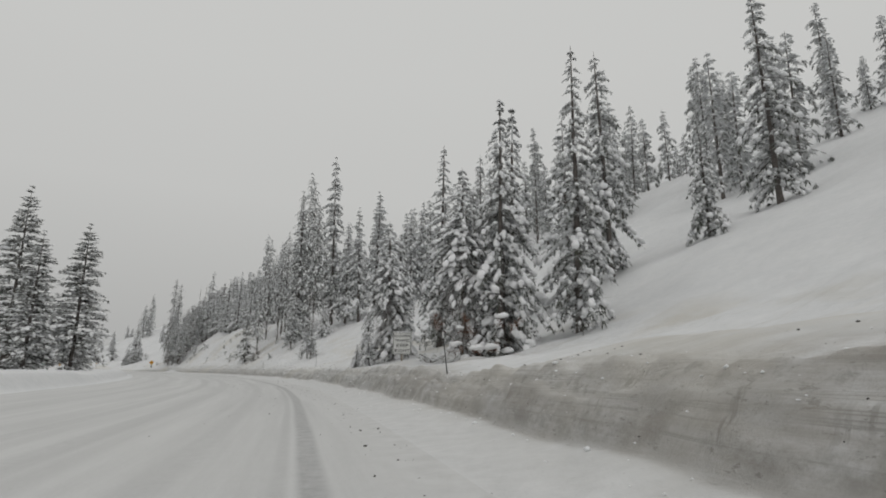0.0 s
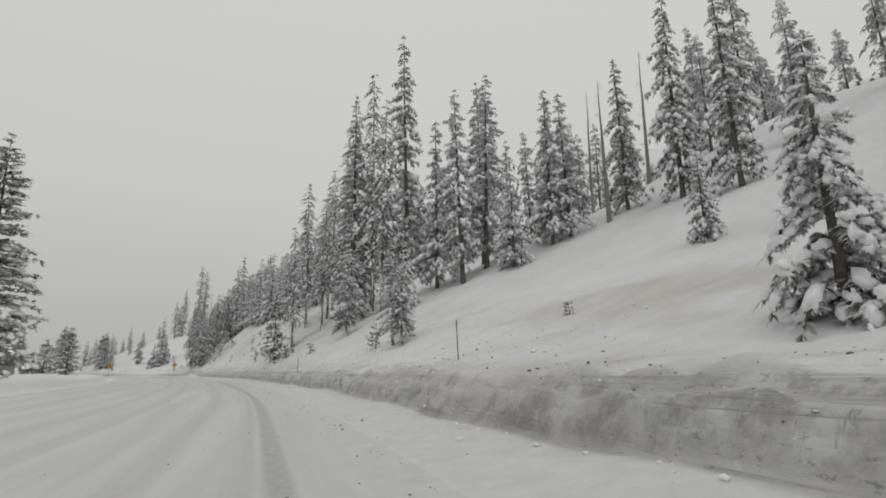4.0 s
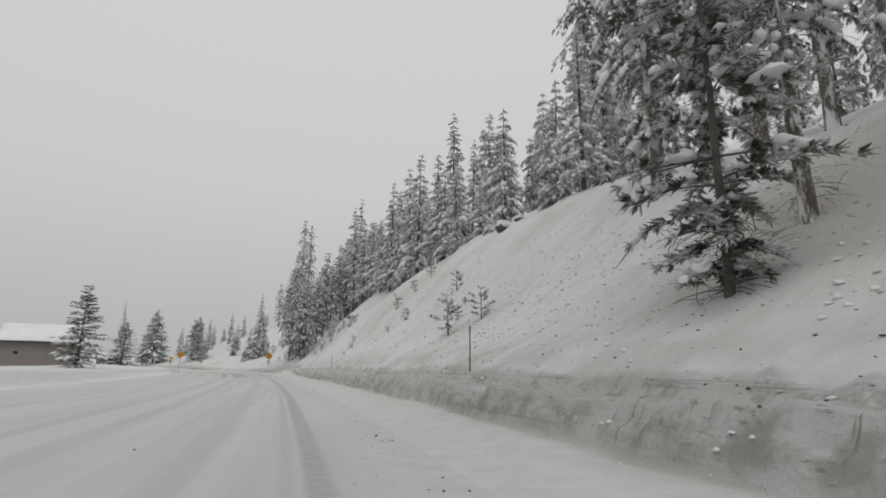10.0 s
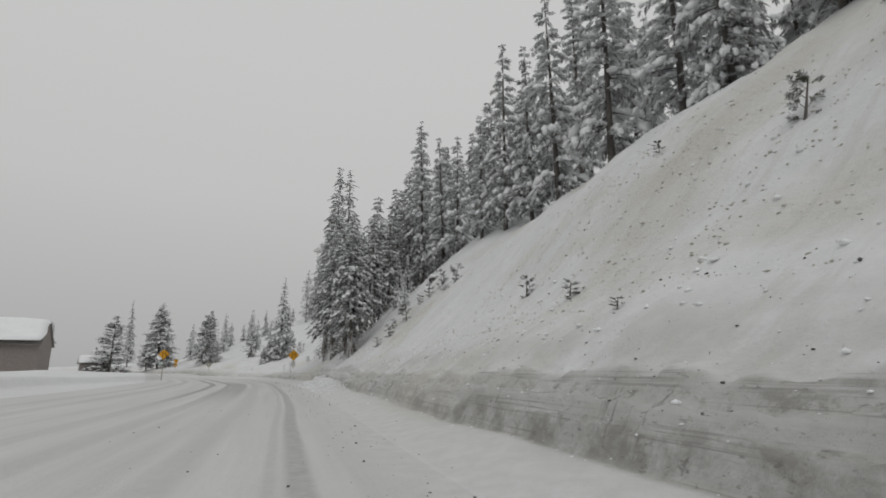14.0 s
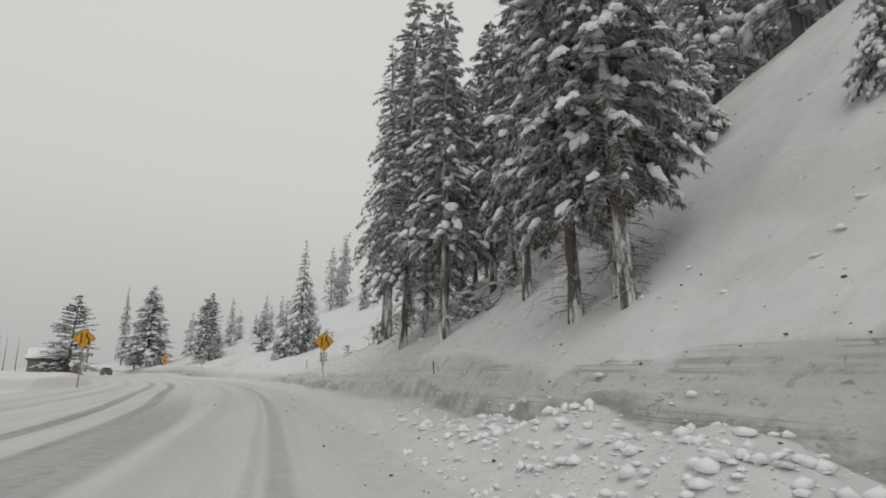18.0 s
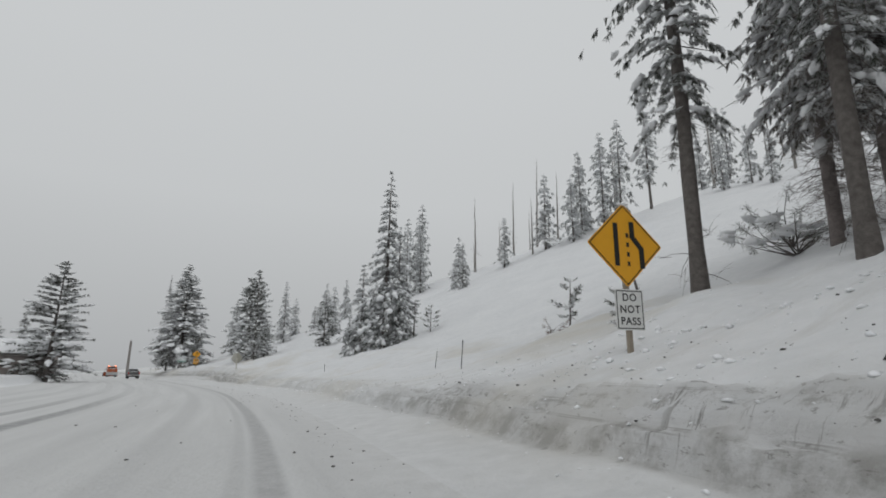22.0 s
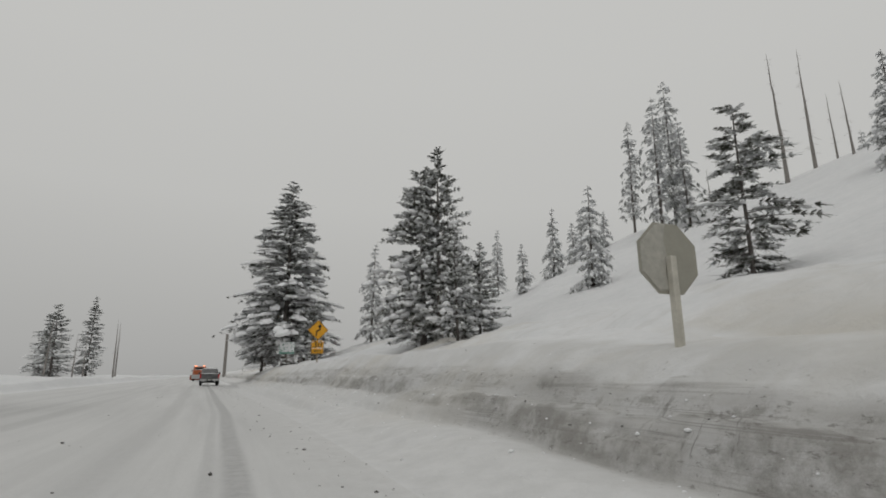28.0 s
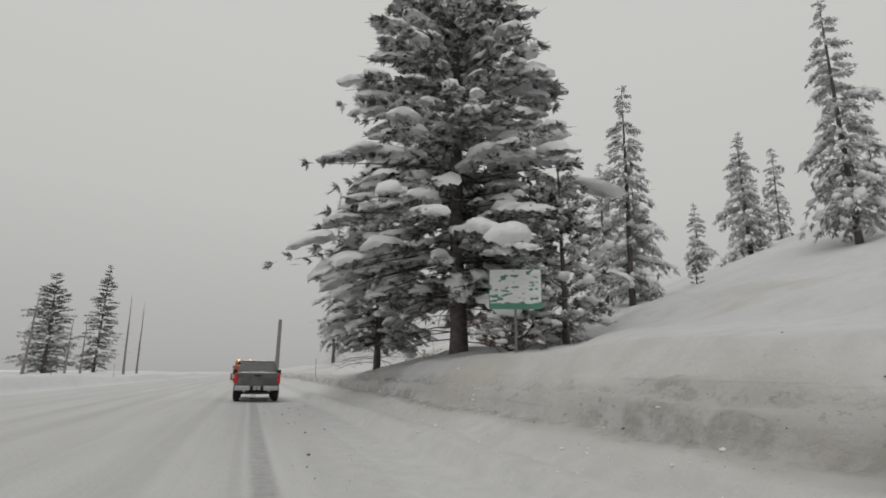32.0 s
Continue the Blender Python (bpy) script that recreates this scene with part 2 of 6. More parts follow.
def snow_material(name, lo, hi, relief=.35):
    m, t, b = material(name, .75, 0, .25)
    big, small, fine = grain(t, .35, 5, .55), grain(t, 3.2, 6, .62), grain(t, 28, 3, .6)
    t.links.new(mix(t, .4, ramp(t, big, (.3, lo), (.65, hi)), ramp(t, small, (.3, lo), (.7, hi))), b.inputs["Base Color"])
    bump(t, b, mix(t, .25, small, fine), relief, .12)
    return m


FRESH = snow_material("fresh_snow", (.80, .81, .83), (.90, .905, .91))
SLID = snow_material("slid_snow", (.50, .475, .43), (.66, .64, .59), .5)
LOAD = snow_material("branch_snow", (.74, .75, .76), (.86, .86, .87), .5)


def land_material(name, road):
    """Snow that is packed and rutted on the road and dirtied on the bank's cut face, its small holes painted dark; the
    map holds metres along and across the road.
    """
    m, t, b = material(name, .72, 0, .25)
    uv = t.nodes.new("ShaderNodeUVMap")
    uv.uv_map = "road"
    cut = t.nodes.new("ShaderNodeSeparateXYZ")
    t.links.new(uv.outputs["UV"], cut.inputs["Vector"])
    big, small, fine = grain(t, .3, 5, .55), grain(t, 2.6, 6, .62), grain(t, 17, 3, .6)
    base = mix(t, .45, ramp(t, big, (.32, (.64, .65, .66)), (.66, (.73, .735, .74))), ramp(t, small, (.3, (.60, .61, .615)), (.7, (.74, .74, .745))))

    def calc(op, a, c=0.0, d=0.0):
        n = t.nodes.new("ShaderNodeMath")
        n.operation = op
        for socket, value in zip(n.inputs, (a, c, d)):
            if isinstance(value, bpy.types.NodeSocket):
                t.links.new(value, socket)
            else:
                socket.default_value = value
        return n.outputs["Value"]

    def band(at, half, soft, off):
        d = calc("ABSOLUTE", calc("SUBTRACT", calc("ADD", cut.outputs["Y"], off), at))
        n = t.nodes.new("ShaderNodeMapRange")
        n.interpolation_type = "SMOOTHSTEP"
        n.inputs["From Min"].default_value, n.inputs["From Max"].default_value = half, half + soft
        n.inputs["To Min"].default_value, n.inputs["To Max"].default_value = 1, 0
        t.links.new(d, n.inputs["Value"])
        return n.outputs["Result"]

    along = t.nodes.new("ShaderNodeMapping")
    along.inputs["Scale"].default_value = (.06, 1.4, 1)
    t.links.new(uv.outputs["UV"], along.inputs["Vector"])
    streak = grain(t, 1.0, 6, .65, along.outputs["Vector"])
    wander = calc("MULTIPLY", calc("SUBTRACT", grain(t, .05, 2, .5), .5), 1.1)
    if road:
        base = mix(t, .85, base, mix(t, ramp(t, streak, (.32, (0, 0, 0)), (.70, (1, 1, 1))), (.62, .62, .613), (.50, .50, .495)))
        edge = t.nodes.new("ShaderNodeMapRange")
        edge.interpolation_type = "SMOOTHSTEP"
        edge.inputs["From Min"].default_value, edge.inputs["From Max"].default_value = .55, 1.85
        t.links.new(calc("ADD", cut.outputs["Y"], calc("MULTIPLY", wander, .3)), edge.inputs["Value"])
        base = mix(t, edge.outputs["Result"], base, mix(t, ramp(t, small, (.35, (0, 0, 0)), (.65, (1, 1, 1))), (.56, .56, .555), (.63, .63, .627)))
        marks = None
        worn = t.nodes.new("ShaderNodeMapRange")
        worn.interpolation_type = "SMOOTHSTEP"
        worn.inputs["From Min"].default_value, worn.inputs["From Max"].default_value = 22, 50
        worn.inputs["To Min"].default_value, worn.inputs["To Max"].default_value = 1, 0
        t.links.new(calc("ABSOLUTE", calc("SUBTRACT", cut.outputs["X"], 214.0)), worn.inputs["Value"])
        patchy = calc("MULTIPLY", ramp(t, streak, (.34, (1, 1, 1)), (.74, (.3, .3, .3))), ramp(t, grain(t, 4.5, 5, .7), (.38, (1, 1, 1)), (.66, (.5, .5, .5))))
        bend = t.nodes.new("ShaderNodeMapRange")
        bend.interpolation_type = "SMOOTHSTEP"
        bend.inputs["From Min"].default_value, bend.inputs["From Max"].default_value = 200, 224
        bend.inputs["To Min"].default_value, bend.inputs["To Max"].default_value = 1, 0
        t.links.new(cut.outputs["X"], bend.inputs["Value"])
        for at, half, soft, usual, most, drift in ROAD_TRACKS:
            much = calc("MULTIPLY_ADD", worn.outputs["Result"], most - usual, usual)
            off = calc("MULTIPLY", wander, .35)
            if drift:
                off = calc("SUBTRACT", off, calc("MULTIPLY", bend.outputs["Result"], 1.2))
            if drift == 2:
                much = calc("MULTIPLY", much, bend.outputs["Result"])
            k = calc("MULTIPLY", band(at, half, soft, off), calc("MULTIPLY", patchy, much))
            marks = k if marks is None else calc("MAXIMUM", marks, k)
        base = mix(t, marks, base, (.20, .20, .205))
    else:
        layers = t.nodes.new("ShaderNodeMapping")
        layers.inputs["Scale"].default_value = (.35, .35, 5.5)
        t.links.new(t.nodes.new("ShaderNodeNewGeometry").outputs["Position"], layers.inputs["Vector"])
        strata = grain(t, 1.0, 9, .8, layers.outputs["Vector"])
        base = mix(t, calc("MULTIPLY", band(2.75, .7, .4, 0.0), .75), base, mix(t, ramp(t, small, (.35, (0, 0, 0)), (.65, (1, 1, 1))), (.56, .56, .555), (.64, .64, .637)))
        thrown = calc("MULTIPLY", band(4.6, .5, 1.4, 0.0), ramp(t, grain(t, .55, 5, .6), (.34, (0, 0, 0)), (.58, (1, 1, 1))))
        clean = t.nodes.new("ShaderNodeMapRange")
        clean.interpolation_type = "SMOOTHSTEP"
        clean.inputs["From Min"].default_value, clean.inputs["From Max"].default_value = 284, 297
        clean.inputs["To Min"].default_value, clean.inputs["To Max"].default_value = 1, .60
        t.links.new(cut.outputs["X"], clean.inputs["Value"])
        tidy = t.nodes.new("ShaderNodeMapRange")
        tidy.interpolation_type = "SMOOTHSTEP"
        tidy.inputs["From Min"].default_value, tidy.inputs["From Max"].default_value = 26, 42
        tidy.inputs["To Min"].default_value, tidy.inputs["To Max"].default_value = .38, 1
        t.links.new(calc("ABSOLUTE", calc("SUBTRACT", cut.outputs["X"], 217.0)), tidy.inputs["Value"])
        base = mix(t, calc("MULTIPLY", calc("MULTIPLY", thrown, calc("MULTIPLY", clean.outputs["Result"], .62)), tidy.outputs["Result"]), base, (.445, .44, .425))
        calm = t.nodes.new("ShaderNodeMapRange")
        calm.interpolation_type = "SMOOTHSTEP"
        calm.inputs["From Min"].default_value, calm.inputs["From Max"].default_value = 10, 24
        calm.inputs["To Min"].default_value, calm.inputs["To Max"].default_value = .12, 1
        t.links.new(calc("ABSOLUTE", calc("SUBTRACT", cut.outputs["X"], 257.0)), calm.inputs["Value"])
        face = calc("MULTIPLY", band(3.96, .38, .22, 0.0), ramp(t, strata, (.34, (.15, .15, .15)), (.64, (1, 1, 1))))
        base = mix(t, calc("MULTIPLY", calc("MULTIPLY", calc("MULTIPLY", face, .62), ramp(t, tidy.outputs["Result"], (.3, (.6, .6, .6)), (1, (1, 1, 1)))), calc("MULTIPLY", calm.outputs["Result"], clean.outputs["Result"])), base, (.40, .388, .365))
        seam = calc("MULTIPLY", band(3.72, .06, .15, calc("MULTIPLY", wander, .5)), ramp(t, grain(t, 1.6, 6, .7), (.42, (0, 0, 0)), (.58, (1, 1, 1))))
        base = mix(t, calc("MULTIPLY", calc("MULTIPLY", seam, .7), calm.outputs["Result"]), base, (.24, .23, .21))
        blocky = t.nodes.new("ShaderNodeMapping")
        blocky.inputs["Scale"].default_value = (1.1, 1.1, 2.6)
        t.links.new(t.nodes.new("ShaderNodeNewGeometry").outputs["Position"], blocky.inputs["Vector"])
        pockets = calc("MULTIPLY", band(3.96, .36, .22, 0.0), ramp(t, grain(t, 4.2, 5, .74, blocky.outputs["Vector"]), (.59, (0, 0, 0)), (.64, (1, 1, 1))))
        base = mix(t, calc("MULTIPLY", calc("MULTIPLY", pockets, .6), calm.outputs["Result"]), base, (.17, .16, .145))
        # small upright holes: their shade is painted into the colour, no hollow is cut
        torn = t.nodes.new("ShaderNodeMapping")
        torn.inputs["Scale"].default_value = (5.0, 1.1, 1)
        t.links.new(uv.outputs["UV"], torn.inputs["Vector"])
        gouge_shade = calc("MULTIPLY", band(3.98, .26, .14, calc("MULTIPLY", wander, .25)), ramp(t, grain(t, 1.0, 5, .7, torn.outputs["Vector"]), (.58, (0, 0, 0)), (.63, (1, 1, 1))))
        gouge_shade = calc("MULTIPLY", gouge_shade, ramp(t, grain(t, .45, 3, .6), (.50, (0, 0, 0)), (.60, (1, 1, 1))))
        base = mix(t, calc("MULTIPLY", calc("MULTIPLY", gouge_shade, .7), calc("MULTIPLY", calm.outputs["Result"], clean.outputs["Result"])), base, (.15, .14, .125))
        blade = t.nodes.new("ShaderNodeMapping")
        blade.inputs["Scale"].default_value = (.10, .10, 11.0)
        t.links.new(t.nodes.new("ShaderNodeNewGeometry").outputs["Position"], blade.inputs["Vector"])
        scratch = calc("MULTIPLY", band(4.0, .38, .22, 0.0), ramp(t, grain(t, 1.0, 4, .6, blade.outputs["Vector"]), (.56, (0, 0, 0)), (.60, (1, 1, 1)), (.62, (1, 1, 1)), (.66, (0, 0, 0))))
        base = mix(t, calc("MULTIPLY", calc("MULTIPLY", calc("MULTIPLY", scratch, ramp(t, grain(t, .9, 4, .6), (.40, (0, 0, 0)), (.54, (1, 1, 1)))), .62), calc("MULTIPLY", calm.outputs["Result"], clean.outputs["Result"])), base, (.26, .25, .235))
        heavy = t.nodes.new("ShaderNodeMapRange")
        heavy.interpolation_type = "SMOOTHSTEP"
        heavy.inputs["From Min"].default_value, heavy.inputs["From Max"].default_value = 16, 30
        heavy.inputs["To Min"].default_value, heavy.inputs["To Max"].default_value = .75, 0
        t.links.new(cut.outputs["X"], heavy.inputs["Value"])
        brown = calc("MULTIPLY", band(4.3, .55, .5, calc("MULTIPLY", wander, .4)), ramp(t, grain(t, 1.1, 6, .7), (.36, (.25, .25, .25)), (.62, (1, 1, 1))))
        base = mix(t, calc("MULTIPLY", calc("MULTIPLY", brown, ramp(t, strata, (.36, (.2, .2, .2)), (.60, (1, 1, 1)))), heavy.outputs["Result"]), base, (.33, .305, .275))
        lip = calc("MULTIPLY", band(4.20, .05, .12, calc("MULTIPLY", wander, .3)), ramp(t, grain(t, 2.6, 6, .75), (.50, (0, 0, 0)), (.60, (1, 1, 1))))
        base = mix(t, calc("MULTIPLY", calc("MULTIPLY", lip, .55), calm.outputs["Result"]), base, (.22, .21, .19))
        specks = calc("MULTIPLY", band(4.1, .6, 1.2, 0.0), ramp(t, grain(t, 7.5, 4, .7), (.66, (0, 0, 0)), (.72, (1, 1, 1))))
        base = mix(t, calc("MULTIPLY", specks, .45), base, (.16, .145, .13))
        dust = calc("MULTIPLY", ramp(t, grain(t, 11, 3, .6), (.725, (0, 0, 0)), (.76, (1, 1, 1))), ramp(t, big, (.45, (0, 0, 0)), (.6, (1, 1, 1))))
        base = mix(t, calc("MULTIPLY", dust, .6), base, (.13, .12, .11))
        slough = calc("MULTIPLY", ramp(t, grain(t, .11, 5, .6), (.5, (0, 0, 0)), (.66, (1, 1, 1))), band(10.0, 5.0, 3.0, 0.0))
        base = mix(t, calc("MULTIPLY", slough, .75), base, (.585, .56, .505))
        fallen = t.nodes.new("ShaderNodeMapping")
        fallen.inputs["Scale"].default_value = (1.3, .28, 1)
        t.links.new(uv.outputs["UV"], fallen.inputs["Vector"])
        runs = calc("MULTIPLY", ramp(t, grain(t, 1.0, 6, .7, fallen.outputs["Vector"]), (.52, (0, 0, 0)), (.68, (1, 1, 1))), band(9.5, 4.0, 4.0, 0.0))
        base = mix(t, calc("MULTIPLY", runs, .45), base, (.50, .49, .46))
    t.links.new(base, b.inputs["Base Color"])
    relief = mix(t, .3, small, fine)
    if not road:  # broken chunks on the cut face, crumbs where the slope has slid
        chunks = ramp(t, grain(t, 5.5, 8, .75), (.36, (0, 0, 0)), (.50, (.55, .55, .55)), (.66, (1, 1, 1)))
        crumbs = ramp(t, grain(t, 7.5, 5, .7), (.40, (0, 0, 0)), (.62, (1, 1, 1)))
        relief = calc("ADD", relief, calc("MULTIPLY", calc("MULTIPLY", chunks, band(3.95, .34, .22, 0.0)), calc("MULTIPLY", calm.outputs["Result"], .55)))
        relief = calc("ADD", relief, calc("MULTIPLY", calc("MULTIPLY", crumbs, slough), .5))
    bump(t, b, relief, .5, .14)
    return m


# across the road: centre, half width, softness, usual and greatest strength, and whether it drifts with the bend (2: and fades out after it)
ROAD_TRACKS = [(.22, .08, .14, .62, .62, 0), (-.12, .03, .10, .25, .25, 0), (-1.35, .10, .28, .22, .22, 0), (-4.55, .16, .20, .22, .95, 1), (-5.95, .17, .14, .22, 1.0, 1), (-3.85, .50, .35, 0, .85, 2), (-7.9, .10, .4, .18, .4, 0), (-9.6, .12, .4, .15, .3, 0)]
BARK = plain("bark", (.135, .122, .113), .9, 0, .15, .45, 5.0, .6)
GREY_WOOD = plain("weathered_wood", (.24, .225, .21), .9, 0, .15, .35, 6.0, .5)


def needle_material(name, dark, light, snow):
    """Needles, with dry snow on level sprays; undersides whitened too, to lighten them."""
    m, t, b = material(name, .75, 0, .2)
    geo = t.nodes.new("ShaderNodeNewGeometry")
    a = grain(t, 1.3, 4, .6)
    colour = mix(t, .5, ramp(t, a, (.3, dark), (.7, light)), ramp(t, geo.outputs["Random Per Island"], (0, dark), (1, light)))
    up = t.nodes.new("ShaderNodeSeparateXYZ")
    t.links.new(geo.outputs["True Normal"], up.inputs["Vector"])
    flat = t.nodes.new("ShaderNodeMath")
    flat.operation = "ABSOLUTE"
    t.links.new(up.outputs["Z"], flat.inputs[0])
    dusting = mix(t, 1.0, ramp(t, flat.outputs[0], (.45, (0, 0, 0)), (.9, (1, 1, 1))), ramp(t, grain(t, 2.4, 4, .65), (.62 - snow*.4, (0, 0, 0)), (.74 - snow*.4, (1, 1, 1))), "MULTIPLY")
    t.links.new(mix(t, dusting, colour, (.84, .85, .86)), b.inputs["Base Color"])
    # each spray is a twig with a comb of needles standing off it on both sides
    uv = t.nodes.new("ShaderNodeUVMap")
    uv.uv_map = "spray"
    cut = t.nodes.new("ShaderNodeSeparateXYZ")
    t.links.new(uv.outputs["UV"], cut.inputs["Vector"])

    def calc(op, *values):
        n = t.nodes.new("ShaderNodeMath")
        n.operation = op
        for socket, value in zip(n.inputs, values):
            if isinstance(value, bpy.types.NodeSocket):
                t.links.new(value, socket)
            else:
                socket.default_value = value
        return n.outputs["Value"]

    off = calc("ABSOLUTE", cut.outputs["Y"])
    comb = calc("LESS_THAN", calc("FRACT", calc("SUBTRACT", calc("MULTIPLY", cut.outputs["X"], 8.0), calc("MULTIPLY", off, 1.6))), calc("SUBTRACT", .80, calc("MULTIPLY", off, .35)))
    t.links.new(calc("MAXIMUM", comb, calc("LESS_THAN", off, .16)), b.inputs["Alpha"])
    return m


def spray_map(me):
    """Maps each four-cornered spray from foot to tip, and from its twig to either edge."""
    uv = me.uv_layers.new(name="spray")
    corner = np.array([(0, 0), (.45, 1), (1, 0), (.45, -1)], dtype=np.float32)
    uv.data.foreach_set("uv", np.tile(corner, (len(me.polygons), 1)).ravel())
    return me


def plastered_bark():
    """Bark with wind-blown snow stuck to it in long patches."""
    m, t, b = material("plastered_bark", .9, 0, .15)
    where = t.nodes.new("ShaderNodeTexCoord").outputs["Object"]
    tall = t.nodes.new("ShaderNodeMapping")
    tall.inputs["Scale"].default_value = (3, 3, .7)
    t.links.new(where, tall.inputs["Vector"])
    fine = grain(t, 7, 5, .65, tall.outputs["Vector"])
    stuck = ramp(t, grain(t, 1.0, 6, .7, tall.outputs["Vector"]), (.47, (0, 0, 0)), (.56, (1, 1, 1)))
    t.links.new(mix(t, stuck, ramp(t, fine, (.3, (.09, .078, .068)), (.7, (.20, .17, .15))), (.74, .745, .75)), b.inputs["Base Color"])
    bump(t, b, fine, .5, .03)
    return m


PLASTERED = plastered_bark()
NEEDLES_SNOWY = needle_material("snowed_needles", (.055, .060, .050), (.12, .125, .10), .80)
NEEDLES = needle_material("needles", (.072, .077, .065), (.135, .14, .115), .80)
NEEDLES_PINE = needle_material("pine_needles", (.064, .070, .055), (.135, .135, .105), .42)
# paler copy of the needles: haze over far trees put into the colour
NEEDLES_HAZED = needle_material("haze_paled_needles", (.15, .155, .145), (.27, .275, .26), 1.25)
NEEDLES_BROWN = needle_material("browned_needles", (.10, .088, .078), (.19, .17, .15), .9)
BARK_PALE = plain("pale_bark", (.20, .175, .165), .9, 0, .15, .4, 5.0, .6)
NEEDLES_RUST = plain("dry_needles", (.16, .085, .055), .85, 0, .15, .4, 4.0, .2)
# brown greyed in the colour itself, as haze greys the distant huts
BOARD = plain("brown_boards_hazed", (.27, .24, .225), .85, 0, .2, .25, 3.0, .4)
SIGN_YELLOW = plain("sign_yellow", (.74, .36, .02), .45, 0, .4, .06, 3.0, .02)
SIGN_WHITE = plain("sign_white", (.72, .72, .70), .5, 0, .4, .06, 3.0, .02)
SIGN_GREEN = plain("sign_green", (.10, .27, .21), .5, 0, .4, .12, 3.0, .02)
SIGN_BLACK = plain("sign_black", (.02, .02, .02), .6, 0, .3, .1, 3.0, .02)
SIGN_BACK = plain("sign_back", (.36, .35, .30), .5, .3, .4, .1, 3.0, .05)
POST_WOOD = plain("post_wood", (.30, .26, .21), .85, 0, .2, .25, 6.0, .3)
SNOWY_POST = plain("snow_crusted_post", (.52, .50, .44), .85, 0, .2, .22, 5.0, .4)
POLE_DARK = plain("pole_dark", (.05, .05, .05), .7, 0, .3, .3, 6.0, .1)
ROCK = plain("rock", (.10, .095, .09), .9, 0, .2, .4, 3.0, .6)


# ---- builders ----
def mesh_of(name, verts, faces, mat, smooth=False):
    me = bpy.data.meshes.new(name)
    verts = np.asarray(verts, dtype=np.float32)
    if isinstance(faces, np.ndarray):
        n, k = faces.shape
        me.vertices.add(len(verts))
        me.vertices.foreach_set("co", verts.ravel())
        me.loops.add(n*k)
        me.loops.foreach_set("vertex_index", faces.astype(np.int32).ravel())
        me.polygons.add(n)
        me.polygons.foreach_set("loop_start", np.arange(0, n*k, k, dtype=np.int32))
        me.update(calc_edges=True)
        me.validate()
    else:
        me.from_pydata([tuple(v) for v in verts.tolist()], [], faces)
    if smooth:
        me.polygons.foreach_set("use_smooth", np.ones(len(me.polygons), dtype=bool))
    me.materials.append(mat)
    return me


def part(name, bm, mat, parent, label=""):
    """Links a bmesh, or a mesh, as one object under a thing."""
    if isinstance(bm, bmesh.types.BMesh):
        me = bpy.data.meshes.new(name)
        bm.to_mesh(me)
        bm.free()
        me.materials.append(mat)
    else:
        me = bm
    ob = new(name, me)
    ob.parent = parent
    if label:
        ob["label"] = label
    return ob


def box(bm, x, y, z, sx, sy, sz, bevel=0.0):
    got = bmesh.ops.create_cube(bm, size=1, matrix=Matrix.LocRotScale((x, y, z), None, (sx, sy, sz)))
    if bevel:
        edges = list({e for v in got["verts"] for e in v.link_edges})
        bmesh.ops.bevel(bm, geom=edges, offset=bevel, segments=2, affect="EDGES", profile=.5)
    return got


def tube(bm, p, q, r0, r1, sides=8):
    p, q = Vector(p), Vector(q)
    m = Matrix.Translation((p + q)/2) @ (q - p).to_track_quat("Z", "Y").to_matrix().to_4x4()
    bmesh.ops.create_cone(bm, cap_ends=True, segments=sides, radius1=r0, radius2=r1, depth=(q - p).length, matrix=m)


def on_ground(s, n, sink=0.0):
    x, y = road_xy(s, n)
    return float(x), float(y), float(height(s, n)) - sink


def bearing(s):
    """The turn about z that makes a thing's own +y look along the road."""
    x0, y0 = road_xy(s - 3, 0)
    x1, y1 = road_xy(s + 3, 0)
    return math.degrees(math.atan2(-(x1 - x0), y1 - y0))


# ---- land ----
def sheet(name, s, n, mat):
    S, N = np.meshgrid(s, n, indexing="ij")
    X, Y = road_xy(S, N)
    Z = height(S, N)
    if name == "bank":  # its outer edge meets the coarser hillside without a gap
        Z[:, -1] = np.interp(s, CLOSER, height(CLOSER, 0*CLOSER + n[-1]))
    a = np.arange(len(s)*len(n)).reshape(len(s), len(n))
    faces = np.stack([a[:-1, :-1], a[:-1, 1:], a[1:, 1:], a[1:, :-1]], -1).reshape(-1, 4)[:, ::-1]
    me = mesh_of(name, np.stack([X, Y, Z], -1).reshape(-1, 3), faces, mat, True)
    uv = me.uv_layers.new(name="road")
    idx = np.empty(len(me.loops), dtype=np.int32)
    me.loops.foreach_get("vertex_index", idx)
    ease = lambda a, b: np.clip((N - a)/(b - a), 0, 1)
    N = N - (foot_line(S) - 3.65)*ease(2.0, 3.4)*(1 - ease(5.0, 8.0))
    N = N - .70*np.clip((S - 287)/11, 0, 1)*ease(3.0, 4.1)*(1 - ease(5.2, 7.0))
    uv.data.foreach_set("uv", np.stack([S.ravel()[idx], N.ravel()[idx]], -1).astype(np.float32).ravel())
    return new(name, me)


LONG = np.concatenate([np.arange(-900, -40, 40), np.arange(-40, 370, .8), np.arange(370, 480, 2), np.arange(480, 1900, 60)])
CLOSE = np.concatenate([np.arange(-900, -20, 40), np.arange(-20, 345, .13), np.arange(345, 480, 1), np.arange(480, 1900, 60)])
RIGHT = np.concatenate([np.arange(6.6, 18, .3), np.arange(18, 20, .6), np.arange(20, 60, 2), np.arange(60, 160, 4), np.arange(160, 900, 60)])
